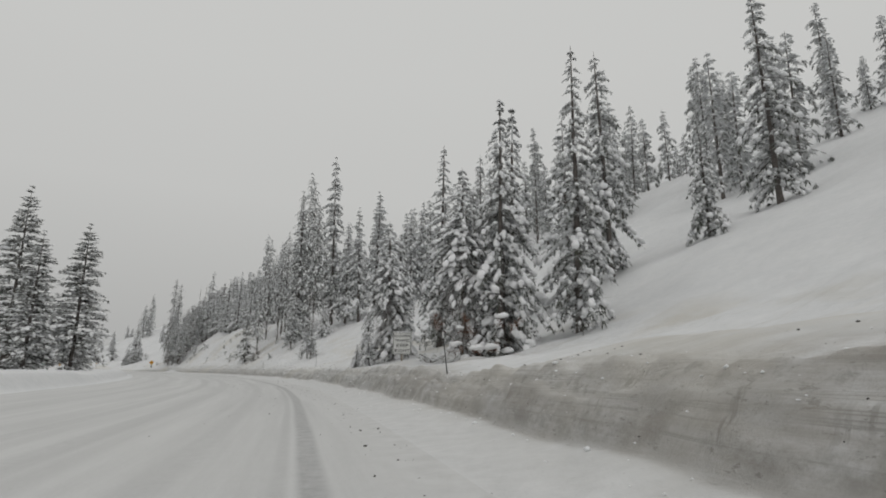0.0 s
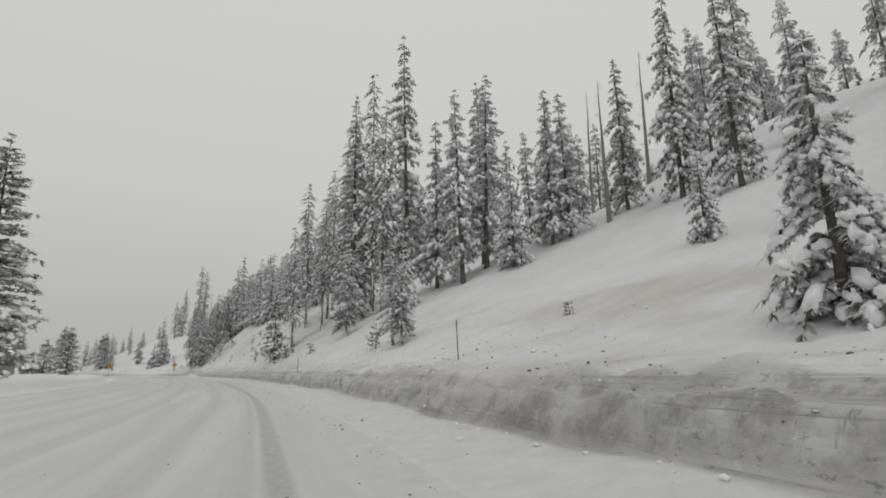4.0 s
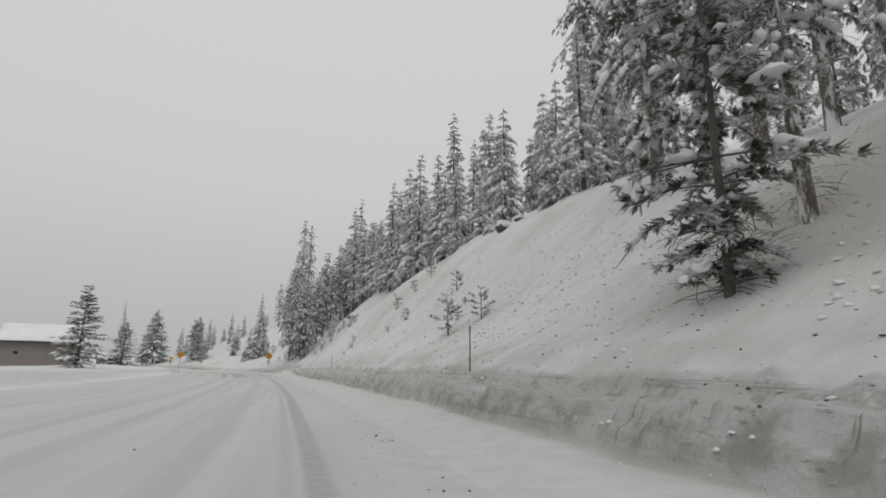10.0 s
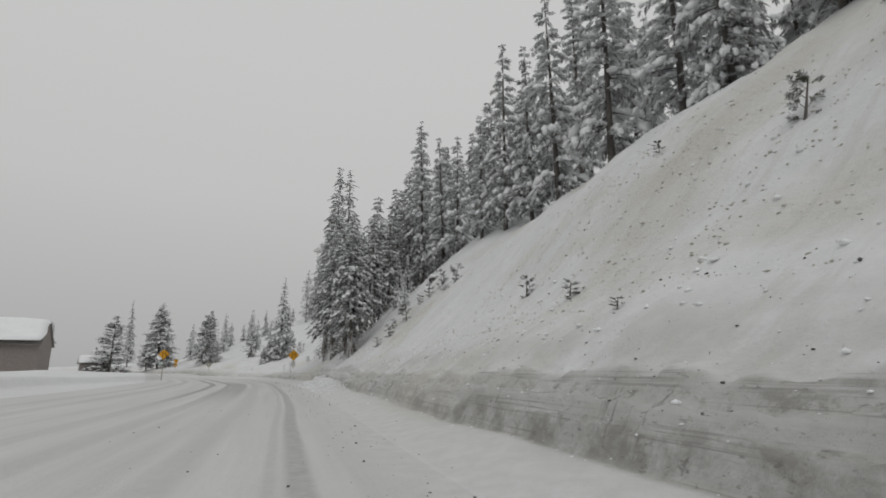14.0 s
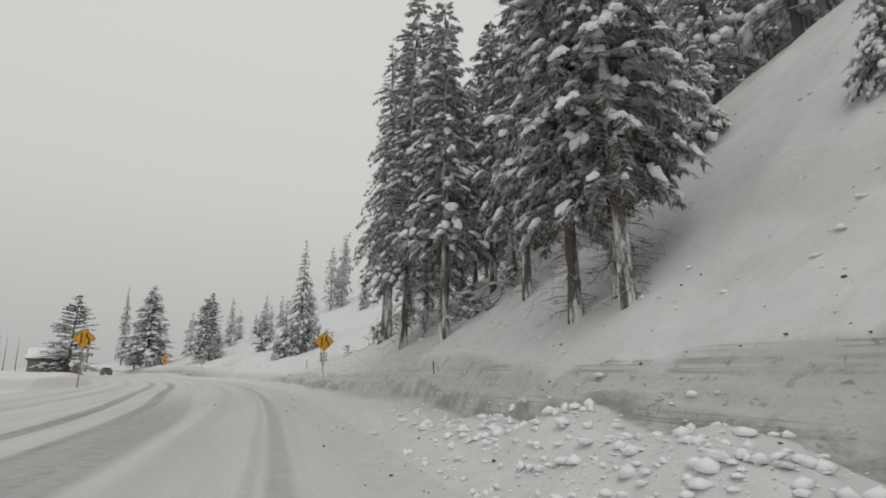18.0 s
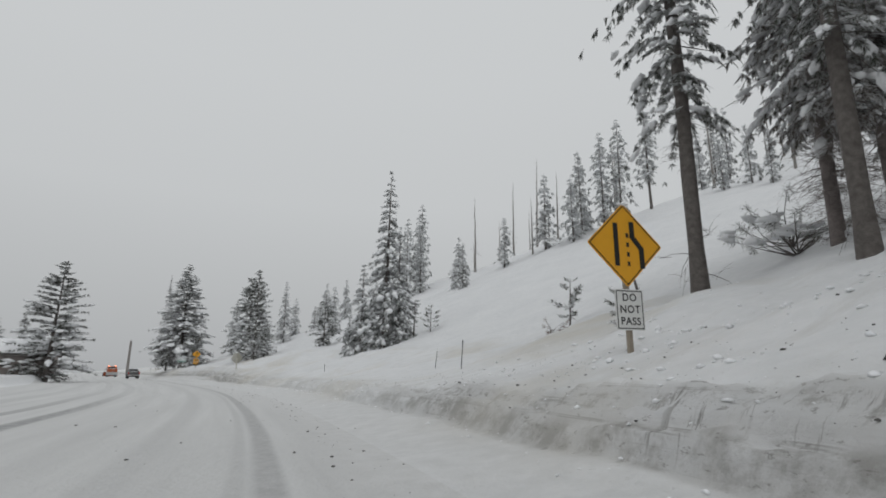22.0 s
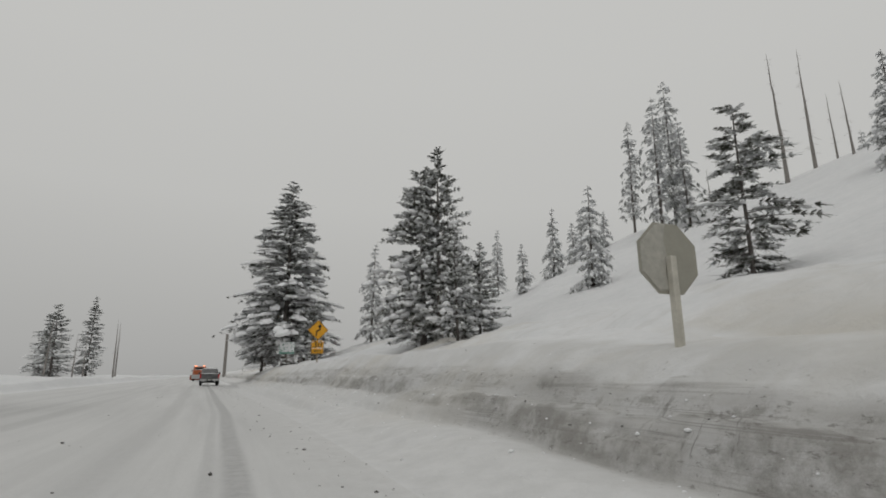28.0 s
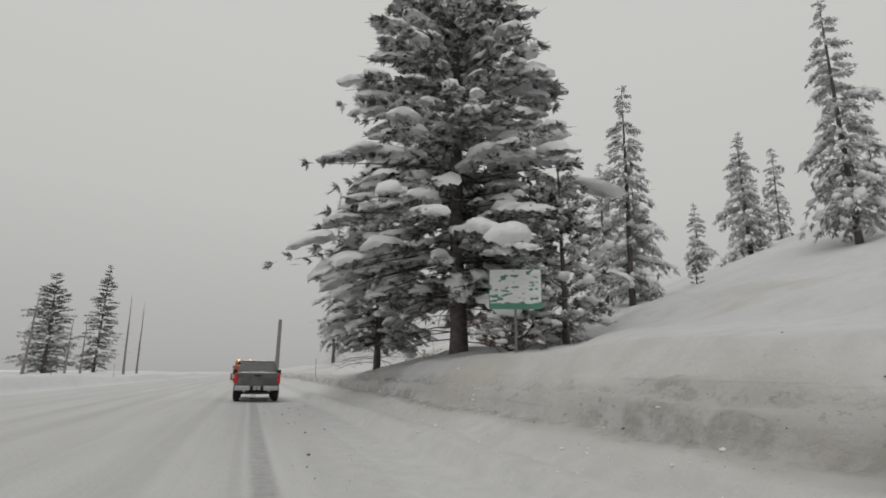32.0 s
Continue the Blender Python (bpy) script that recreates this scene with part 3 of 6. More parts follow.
LEFT = np.concatenate([np.arange(-224, -120, 26), np.arange(-120, -40, 5), np.arange(-40, -19, 1), np.arange(-19, -12.4, .2)])
CLOSER = np.concatenate([np.arange(-900, -20, 40), np.arange(-20, 345, .4), np.arange(345, 480, 1), np.arange(480, 1900, 60)])
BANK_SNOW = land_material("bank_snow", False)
road = tagged(sheet("road", LONG, np.append(np.arange(LEFT[-1], 1.9, .2), 1.9), land_material("packed_snow", True)), "packed grey-white snow with wheel tracks on a mountain road", "road", kind="structure")
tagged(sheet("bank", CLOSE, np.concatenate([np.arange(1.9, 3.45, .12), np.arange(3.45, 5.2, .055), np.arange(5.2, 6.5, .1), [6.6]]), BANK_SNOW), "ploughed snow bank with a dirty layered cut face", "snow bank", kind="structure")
tagged(sheet("ground", CLOSER, RIGHT, BANK_SNOW), "deep white snow slope rising from the road", "ground", kind="structure")
tagged(sheet("ground_verge", LONG, LEFT, land_material("verge_snow", False)), "low snow bank and open snowfield beside the road", "ground", kind="structure")
bm = bmesh.new()
bmesh.ops.create_grid(bm, x_segments=24, y_segments=24, size=4000, matrix=Matrix.Translation((0, 0, -3.0)))
me = bpy.data.meshes.new("ground_far")
bm.to_mesh(me)
bm.free()
me.materials.append(FRESH)
tagged(new("ground_far", me), "wide flat snow country out to the horizon", "ground", kind="structure")

# ---- conifers ----
ICO = {}
for level in (1, 2):
    bm = bmesh.new()
    bmesh.ops.create_icosphere(bm, subdivisions=level, radius=1)
    bm.verts.ensure_lookup_table()
    ICO[level] = (np.array([v.co for v in bm.verts]), np.array([[v.index for v in f.verts] for f in bm.faces]))
    bm.free()
V, F = ICO[2]
ICO[3] = (V, F[V[F].mean(1)[:, 2] > -.3])  # without the underside


def pillows(rng, at, along, a, b, c, level):
    """Lumps of lying snow: places, directions along the branch, half length, width and height of each."""
    V, Fc = ICO[level]
    k = len(at)
    if k == 0:
        return np.zeros((0, 3)), np.zeros((0, 3), int)
    up = np.array([0, 0, 1.0])
    side = np.cross(along, up)
    side /= np.linalg.norm(side, axis=1, keepdims=True) + 1e-6
    top = np.cross(side, along)
    swell = lambda f: np.sin(np.einsum("vc,kc->kv", V, rng.normal(0, f, (k, 3))) + rng.uniform(0, 6.3, (k, 1)))
    r = 1 + .34*swell(1.8) + .20*swell(3.6) + rng.uniform(-.10, .10, (k, len(V)))
    W = V[None]*np.clip(r, .35, 1.6)[..., None]
    W[:, :, 2] = np.where(W[:, :, 2] < 0, W[:, :, 2]*.5, W[:, :, 2])
    P = at[:, None] + W[:, :, :1]*(along*a[:, None])[:, None] + W[:, :, 1:2]*(side*b[:, None])[:, None] + W[:, :, 2:]*(top*c[:, None])[:, None]
    F = Fc[None] + (np.arange(k)*len(V))[:, None, None]
    return P.reshape(-1, 3), F.reshape(-1, 3)


def trunk_mesh(rng, H, r, mat, sides=9, lean=.012, rings=14):
    z = np.linspace(-.6, H, rings)
    u = np.clip(z/H, 0, 1)
    rad = r*(1 - u)**.85*(1 + .30*np.exp(-np.clip(z, 0, None)/(.015*H + .2))) + .012
    off = np.cumsum(rng.normal(0, lean*H/rings, (rings, 2)), axis=0)
    ang = np.linspace(0, 2*np.pi, sides, endpoint=False)
    wob = 1 + rng.uniform(-.1, .1, (rings, sides))
    V = np.stack([off[:, :1] + rad[:, None]*wob*np.cos(ang), off[:, 1:] + rad[:, None]*wob*np.sin(ang), np.repeat(z[:, None], sides, 1)], -1).reshape(-1, 3)
    F = [(i*sides + j, i*sides + (j + 1) % sides, (i + 1)*sides + (j + 1) % sides, (i + 1)*sides + j) for i in range(rings - 1) for j in range(sides)]
    return mesh_of("trunk", V, F, mat, True), lambda h: np.stack([np.interp(h, z, off[:, 0]), np.interp(h, z, off[:, 1])], -1)


def twigs(rng, P0, P1, r0, bend, mat, name):
    """Thin bare branches from P0 to P1, three-sided and bent, as one mesh."""
    k = len(P0)
    u = np.linspace(0, 1, 4)
    mid = (P1 - P0)
    side = np.cross(mid, [0, 0, 1.0]) + 1e-6
    side /= np.linalg.norm(side, axis=1, keepdims=True)
    up = np.cross(side, mid)
    up /= np.linalg.norm(up, axis=1, keepdims=True) + 1e-9
    L = np.linalg.norm(mid, axis=1)
    C = P0[:, None] + mid[:, None]*u[None, :, None] + (up*(L*bend)[:, None])[:, None]*(4*u*(1 - u))[None, :, None] + (side*(L*rng.normal(0, .06, k))[:, None])[:, None]*(4*u*(1 - u))[None, :, None]
    rad = r0[:, None]*(1 - .8*u)[None]
    ring = [(0, 1), (-.87, -.5), (.87, -.5)]
    V = np.stack([C + side[:, None]*(rad*a)[..., None] + up[:, None]*(rad*b)[..., None] for a, b in ring], 2)
    idx = np.arange(k*12).reshape(k, 4, 3)
    F = np.concatenate([np.stack([idx[:, :-1, j], idx[:, :-1, (j + 1) % 3], idx[:, 1:, (j + 1) % 3], idx[:, 1:, j]], -1).reshape(-1, 4) for j in range(3)])
    return mesh_of(name, V.reshape(-1, 3), F, mat)


def conifer(name, seed, H, width, bare=.05, gap=.45, per=6, droop=.35, rise=.15, nodes=4, fingers=3, reach=.42, load=.6, lump=.10, level=1,
            needles=None, ragged=.2, shape=.9, dead=0, trunk_r=None, brush=False, bark=None, clumps=False, fall=.25, fine=.70, inner=.28, pad=1.0, tier=.45):
    """One conifer of height H with whorls of needled branches and snow lying on them; an Empty with its parts."""
    rng = np.random.default_rng(seed)
    tree = new(name)
    r = trunk_r or H*.0085 + .04
    me, axis = trunk_mesh(rng, H*.985, r, bark or BARK)
    part("trunk", me, None, tree)
    hs = np.arange(bare*H + .1, H*.985, gap)
    h = np.repeat(hs + rng.uniform(-.2, .2, len(hs))*gap, per) + rng.uniform(-.5, .5, len(hs)*per)*gap*tier
    h = np.clip(h, .1, H*.985)
    k = len(h)
    u = (h - bare*H)/(H*(1 - bare))
    u = np.clip(u, 0, 1)
    prof = width*np.clip((1 - u)**shape, .03, 1)*np.clip(.62 + 3.2*u, 0, 1)
    gaps = 1 + ragged*np.sin(h*2.1 + seed) * rng.uniform(.2, 1, k)
    L = prof*gaps*rng.uniform(.70, 1.15, k) + .10
    az = rng.uniform(0, 2*np.pi, k)
    out = np.stack([np.cos(az), np.sin(az), 0*az], -1)
    base = np.concatenate([axis(h), h[:, None]], 1)
    ris = rise*(.4 + 1.2*u) + rng.normal(0, .07, k)
    dro = droop*(1.25 - .7*u)*rng.uniform(.7, 1.3, k)
    place = lambda w: base[:, None] + out[:, None]*(L[:, None]*w)[..., None] + np.array([0, 0, 1.0])*((L*ris)[:, None]*w - (L*dro)[:, None]*w**2)[..., None]
    w = np.linspace(inner, 1, nodes)[None].repeat(k, 0) + rng.uniform(-.06, .06, (k, nodes))
    P = place(w)
    Tn = place(w + .05) - place(w - .05)
    Tn /= np.linalg.norm(Tn, axis=-1, keepdims=True)
    side = np.cross(Tn, [0, 0, 1.0])
    side /= np.linalg.norm(side, axis=-1, keepdims=True) + 1e-6
    up = np.cross(side, Tn)
    V = []
    size = reach*L[:, None]*(1.15 - .55*w)
    size = np.clip(size, .10, (fine if nodes > 3 else 1.0) if not brush else min(fine, .26 if fine == .70 else fine))
    for sgn in (-1, 1):
        for f in range(fingers):
            spread = .35 + .5*f/max(1, fingers - 1)
            d = Tn*(1.05 - spread)[..., None] if isinstance(spread, np.ndarray) else Tn*(1.05 - spread)
            lift = rng.uniform(-.55, .05, (k, nodes)) if not brush else rng.uniform(-.35, .8, (k, nodes))
            d = d + side*(sgn*(spread + rng.uniform(-.15, .15, (k, nodes))))[..., None] + up*lift[..., None]
            d /= np.linalg.norm(d, axis=-1, keepdims=True)
            ln = size*rng.uniform(.65, 1.2, (k, nodes))
            acr = np.cross(d, rng.normal(0, .35, (k, nodes, 3)) + np.array([0, 0, 1.0]))
            acr /= np.linalg.norm(acr, axis=-1, keepdims=True) + 1e-6
            wd = (ln*(.20 if brush else .17 if nodes > 3 else .22))[..., None]
            q = P + d*(ln*.45)[..., None]
            tip = P + d*ln[..., None] - np.array([0, 0, 1.0])*(ln*.12)[..., None]
            V.append(np.stack([P, q + acr*wd, tip, q - acr*wd], 2).reshape(-1, 4, 3))
    tip0 = place(np.ones((k, 1)))[:, 0]
    td = Tn[:, -1]
    for f in range(2):
        d = td + rng.normal(0, .25, (k, 3))
        ln = np.clip(.30*L, .1, min(.8, 1.4*fine))
        acr = np.cross(d, [0, 0, 1.0]) + rng.normal(0, .3, (k, 3))
        acr /= np.linalg.norm(acr, axis=-1, keepdims=True) + 1e-6
        V.append(np.stack([tip0, tip0 + d*(ln*.5)[:, None] + acr*(ln*.10)[:, None], tip0 + d*ln[:, None], tip0 + d*(ln*.5)[:, None] - acr*(ln*.10)[:, None]], 1))
    V = np.concatenate(V)
    F = np.arange(len(V)*4).reshape(-1, 4)
    part("crown", spray_map(mesh_of("crown", V.reshape(-1, 3), F, needles or NEEDLES)), None, tree)["kind"] = "stuff"
    keep = rng.random(k) < .5
    if nodes > 2:
        part("branchwork", twigs(rng, base[keep], tip0[keep]*.92 + base[keep]*.08, np.clip(L[keep]*.016, .008, .05), .04 + .25*dro[keep]*0, bark or BARK, "branchwork"), None, tree)["kind"] = "stuff"
    if dead:
        hd = rng.uniform(.03*H, bare*H + .12*H, dead)
        ad = rng.uniform(0, 2*np.pi, dead)
        ld = rng.uniform(.25, .75, dead)*width
        b0 = np.concatenate([axis(hd), hd[:, None]], 1)
        b1 = b0 + np.stack([np.cos(ad)*ld, np.sin(ad)*ld, -np.minimum(ld*fall*rng.uniform(.0, 2, dead), hd*.95)], -1)
        f = rng.uniform(.3, .85, (dead, 3, 1))
        c0 = (b0[:, None]*(1 - f) + b1[:, None]*f).reshape(-1, 3)
        c1 = c0 + (np.repeat(b1 - b0, 3, 0)*.35 + rng.normal(0, .22, (dead*3, 3))*np.repeat(ld, 3)[:, None])
        c1[:, 2] = np.maximum(c1[:, 2], .05)
        b0, b1, ld, dead = np.concatenate([b0, c0]), np.concatenate([b1, c1]), np.concatenate([ld, np.repeat(ld, 3)*.4]), dead*4
        part("deadwood", twigs(rng, b0, b1, np.clip(ld*.014, .008, .035), np.full(dead, .08), bark or BARK, "deadwood"), None, tree)["kind"] = "stuff"
    at, al, aa, bb, cc = [], [], [], [], []
    rows = ((.45, load*.7, .17, .13), (.70, load*.9, .18, .15), (.92, load, .15, .15)) if nodes > 3 else ((.45, load*.5, .28, .22), (.85, load, .30, .26))
    if clumps:
        rows = [(w, load*.9, .15, .095) for w in (.36, .54, .70, .85, 1.0)]
    for wv, chance, fa, fb in rows:
        pick = rng.random(k) < chance
        ww = np.full((k, 1), wv) + rng.uniform(-.1, .1, (k, 1))
        ww = np.minimum(ww, .98)
        p = place(ww)[:, 0][pick]
        d = (place(ww + .08) - place(ww - .08))[:, 0][pick]
        d /= np.linalg.norm(d, axis=1, keepdims=True)
        l = L[pick]
        s = rng.uniform(.6, 1.35, len(l))
        if clumps:
            a, b, c = np.clip(l*fa*s, .06, .27*pad), np.clip(l*fb*s*rng.uniform(.7, 1.1, len(l)), .05, .17*pad), np.clip(l*lump*s*.5 + .03, .035, .12*pad)
        else:
            a, b, c = np.clip(l*fa*s, .06, .36), np.clip(l*fb*s*.8, .05, .22), np.clip(l*lump*s*.5 + .025, .03, .10)
        p = p + rng.normal(0, .055 if clumps else .04, p.shape)*np.array([1, 1, .45])*l[:, None]
        at.append(p + np.array([0, 0, 1.0])*(c*.35)[:, None]), al.append(d), aa.append(a), bb.append(b), cc.append(c)
    V, F = pillows(rng, np.concatenate(at), np.concatenate(al), np.concatenate(aa), np.concatenate(bb), np.concatenate(cc), level)
    if len(V):
        part("snow_load", mesh_of("snow_load", V, F, LOAD, True), None, tree)["kind"] = "stuff"
    return tree


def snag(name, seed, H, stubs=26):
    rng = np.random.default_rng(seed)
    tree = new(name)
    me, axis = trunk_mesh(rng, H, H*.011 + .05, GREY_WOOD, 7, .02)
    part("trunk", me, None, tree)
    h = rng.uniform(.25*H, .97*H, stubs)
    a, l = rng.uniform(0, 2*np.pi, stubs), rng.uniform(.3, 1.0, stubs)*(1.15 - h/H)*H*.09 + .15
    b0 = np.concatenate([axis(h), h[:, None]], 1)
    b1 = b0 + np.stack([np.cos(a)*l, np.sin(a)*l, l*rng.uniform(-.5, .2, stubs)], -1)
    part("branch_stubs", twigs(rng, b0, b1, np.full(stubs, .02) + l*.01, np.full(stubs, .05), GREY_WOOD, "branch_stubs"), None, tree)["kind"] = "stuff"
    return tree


KINDS = {
    "laden_fir": [conifer("fir_tree", 11, 6.5, 1.25, .02, .36, 6, .85, .08, 6, 4, .34, .95, .19, 3, NEEDLES_SNOWY, clumps=True, pad=1.5, fine=.34),
                  conifer("fir_tree", 12, 13.0, 1.7, .05, .46, 7, .95, .05, 9, 4, .24, .66, .20, 3, NEEDLES_SNOWY, .3, dead=30, clumps=True, fine=.30, pad=1.9),
                  conifer("fir_tree", 13, 14.0, 1.55, .12, .50, 7, 1.0, .02, 9, 4, .24, .70, .20, 3, NEEDLES_SNOWY, .35, dead=50, bark=PLASTERED, clumps=True, fall=.6, fine=.30, pad=2.1),
                  conifer("fir_tree", 14, 20.0, 2.0, .08, .60, 6, .90, .05, 6, 4, .34, .80, .18, 1, NEEDLES_SNOWY, .3, dead=24, clumps=True, pad=1.9, fine=.45)],
    "skirted_fir": [conifer("fir_tree", 16, 13.0, 2.2, .40, .36, 8, .70, .06, 14, 5, .15, .80, .13, 3, NEEDLES_SNOWY, .35, dead=230, bark=PLASTERED, clumps=True, fall=1.1, trunk_r=.20, fine=.22)],
    "mid_laden": [conifer("fir_tree", 17, 9.0, 1.5, .05, .50, 6, .80, .06, 5, 4, .40, .85, .19, 1, NEEDLES_SNOWY, .3, .7, fine=.48, clumps=True, pad=1.9),
                  conifer("fir_tree", 18, 19.0, 2.0, .08, .66, 6, .80, .04, 5, 4, .38, .85, .19, 1, NEEDLES_SNOWY, .35, .62, fine=.48, clumps=True, pad=2.2)],
    "fir": [conifer("fir_tree", 21, 9.0, 1.6, .03, .42, 6, .50, .12, 6, 5, .38, .75, .15, 1, NEEDLES, fine=.40, clumps=True, pad=1.5),
            conifer("fir_tree", 22, 17.0, 2.3, .05, .52, 7, .55, .12, 7, 5, .32, .66, .15, 1, NEEDLES, .3, dead=24, fine=.40, clumps=True, pad=1.9),
            conifer("fir_tree", 24, 27.0, 2.6, .12, .62, 7, .58, .10, 7, 5, .30, .66, .14, 1, NEEDLES, .4, dead=40, fine=.42, clumps=True, pad=2.0)],
    # needles paled and extra snow loaded to stand in for haze
    "mid_fir": [conifer("fir_tree", 26, 9.0, 1.6, .04, .50, 6, .50, .12, 5, 4, .44, .90, .19, 1, NEEDLES_HAZED, .3, .75, fine=.48, clumps=True, pad=1.7),
                conifer("fir_tree", 27, 16.0, 2.0, .08, .64, 6, .52, .10, 5, 4, .44, .90, .19, 1, NEEDLES_HAZED, .35, .65, fine=.48, clumps=True, pad=2.0),
                conifer("fir_tree", 28, 25.0, 2.3, .12, .76, 6, .55, .08, 5, 4, .44, .90, .19, 1, NEEDLES_HAZED, .4, .6, fine=.52, clumps=True, pad=2.2)],
    "grove_fir": [conifer("fir_tree", 91, 13.0, 1.6, .20, .40, 7, .50, .10, 11, 6, .26, .48, .12, 3, NEEDLES, .35, .6, 70, .14, bark=PLASTERED, fine=.22, clumps=True, pad=.85),
                  conifer("fir_tree", 92, 14.5, 1.7, .26, .42, 7, .50, .08, 11, 6, .26, .48, .12, 3, NEEDLES, .45, .55, 80, .15, bark=PLASTERED, fine=.22, clumps=True, pad=.85),
                  conifer("fir_tree", 93, 20.0, 2.4, .17, .46, 8, .48, .10, 13, 6, .22, .40, .11, 3, NEEDLES, .45, .55, 80, .17, bark=PLASTERED, fine=.22, clumps=True, pad=.75, fall=.5)],
    "mast_pine": [conifer("pine_tree", 94, 34.0, 1.9, .21, .62, 7, .55, .04, 12, 6, .20, .38, .12, 1, NEEDLES, .7, .35, 26, .27, bark=BARK, fine=.26, clumps=True, pad=1.2, fall=.5)],
    "bare_fir": [conifer("fir_tree", 95, 20.0, 2.0, .26, .55, 7, .50, .08, 6, 5, .40, .5, .12, 1, NEEDLES_BROWN, .45, .5, 200, .19, bark=BARK_PALE, fine=.40, clumps=True, pad=1.4)],
    "tall_pine": [conifer("pine_tree", 31, 25.0, 2.3, .22, .62, 6, .70, .02, 13, 6, .16, .52, .12, 1, NEEDLES, .55, .5, 70, .20, bark=PLASTERED, fine=.26, clumps=True, pad=1.7),
                  conifer("pine_tree", 32, 27.0, 2.1, .30, .62, 6, .75, .00, 13, 6, .16, .52, .12, 1, NEEDLES, .60, .5, 80, .22, bark=PLASTERED, fine=.26, clumps=True, pad=1.7)],
    "old_fir": [conifer("fir_tree", 33, 18.0, 2.3, .33, .42, 7, .95, .04, 11, 6, .22, .42, .10, 3, NEEDLES, .4, .5, 70, .38, bark=PLASTERED, fall=.7, fine=.24, clumps=True, pad=.8)],
    "broad_pine": [conifer("pine_tree", 41, 7.0, 1.9, .08, .36, 6, .10, .28, 7, 6, .34, .80, .15, 1, NEEDLES_PINE, .3, .75, 20, None, True, clumps=True, pad=1.7, fine=.26),
                   conifer("pine_tree", 42, 14.0, 3.9, .06, .52, 8, .16, .26, 11, 7, .25, .50, .11, 1, NEEDLES_PINE, .34, .62, 60, .24, True, clumps=True, pad=1.9, fine=.30),
                   conifer("pine_tree", 44, 20.0, 3.6, .07, .58, 8, .18, .26, 10, 7, .27, .55, .11, 1, NEEDLES_PINE, .34, .75, 40, .26, True, clumps=True, pad=1.9, fine=.32)],
    "young_pine": [conifer("pine_tree", 46, 8.5, 1.35, .06, .36, 5, .30, .22, 8, 7, .30, .22, .10, 2, NEEDLES_PINE, .6, .45, 60, .06, True, clumps=True, pad=.9, fine=.24, fall=.3)],
    "full_pine": [conifer("pine_tree", 43, 20.0, 4.3, .10, .46, 9, .26, .22, 11, 7, .22, .72, .12, 3, NEEDLES_PINE, .26, .78, 50, .24, True, clumps=True, inner=.2, pad=2.3, fine=.30),
                  conifer("pine_tree", 45, 24.0, 4.2, .04, .66, 9, .24, .22, 6, 5, .30, .60, .12, 1, NEEDLES_PINE, .26, .7, 0, .28, True, fine=.5, clumps=True, pad=2.0)],
    # far trees: haze painted in as pale needles and heavy snow
    "far_fir": [conifer("fir_tree", 71, 16.0, 2.1, .10, .85, 5, .50, .10, 2, 3, .95, .90, .20, 1, NEEDLES_HAZED, .35, .65),
                conifer("fir_tree", 72, 22.0, 2.4, .14, 1.0, 5, .50, .08, 2, 3, .95, .90, .20, 1, NEEDLES_HAZED, .4, .6),
                conifer("fir_tree", 73, 24.0, 2.0, .25, 1.0, 5, .54, .06, 2, 3, .95, .90, .20, 1, NEEDLES_HAZED, .45, .55)],
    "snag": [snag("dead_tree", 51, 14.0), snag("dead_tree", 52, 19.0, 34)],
    "sapling": [conifer("pine_sapling", 61, 1.0, .38, .16, .17, 3, -.10, .40, 4, 5, .50, .30, .16, 1, NEEDLES_PINE, .6, .4, 0, .022, True, fine=.16, tier=.2, inner=.5),
                conifer("pine_sapling", 62, 2.4, .70, .20, .32, 3, -.05, .35, 4, 5, .42, .40, .16, 1, NEEDLES_PINE, .6, .5, 6, .035, True, fine=.24, tier=.2, inner=.45, clumps=True),
                conifer("pine_sapling", 63, 3.7, .80, .55, .30, 4, .05, .25, 5, 5, .40, .40, .12, 1, NEEDLES_PINE, .5, .5, 8, .07, True, fine=.24, tier=.25)],
}
SIZES = {"laden_fir": (6.5, 13, 14, 20), "skirted_fir": (13,), "mid_laden": (9, 19), "fir": (9, 17, 27), "mid_fir": (9, 16, 25), "grove_fir": (13, 14.5, 20), "mast_pine": (34,), "bare_fir": (20,), "tall_pine": (25, 27), "old_fir": (18,),
         "broad_pine": (7, 14, 20), "full_pine": (20, 24), "young_pine": (8.5,), "far_fir": (16, 22, 24), "snag": (14, 19), "sapling": (1.0, 2.4, 3.7)}
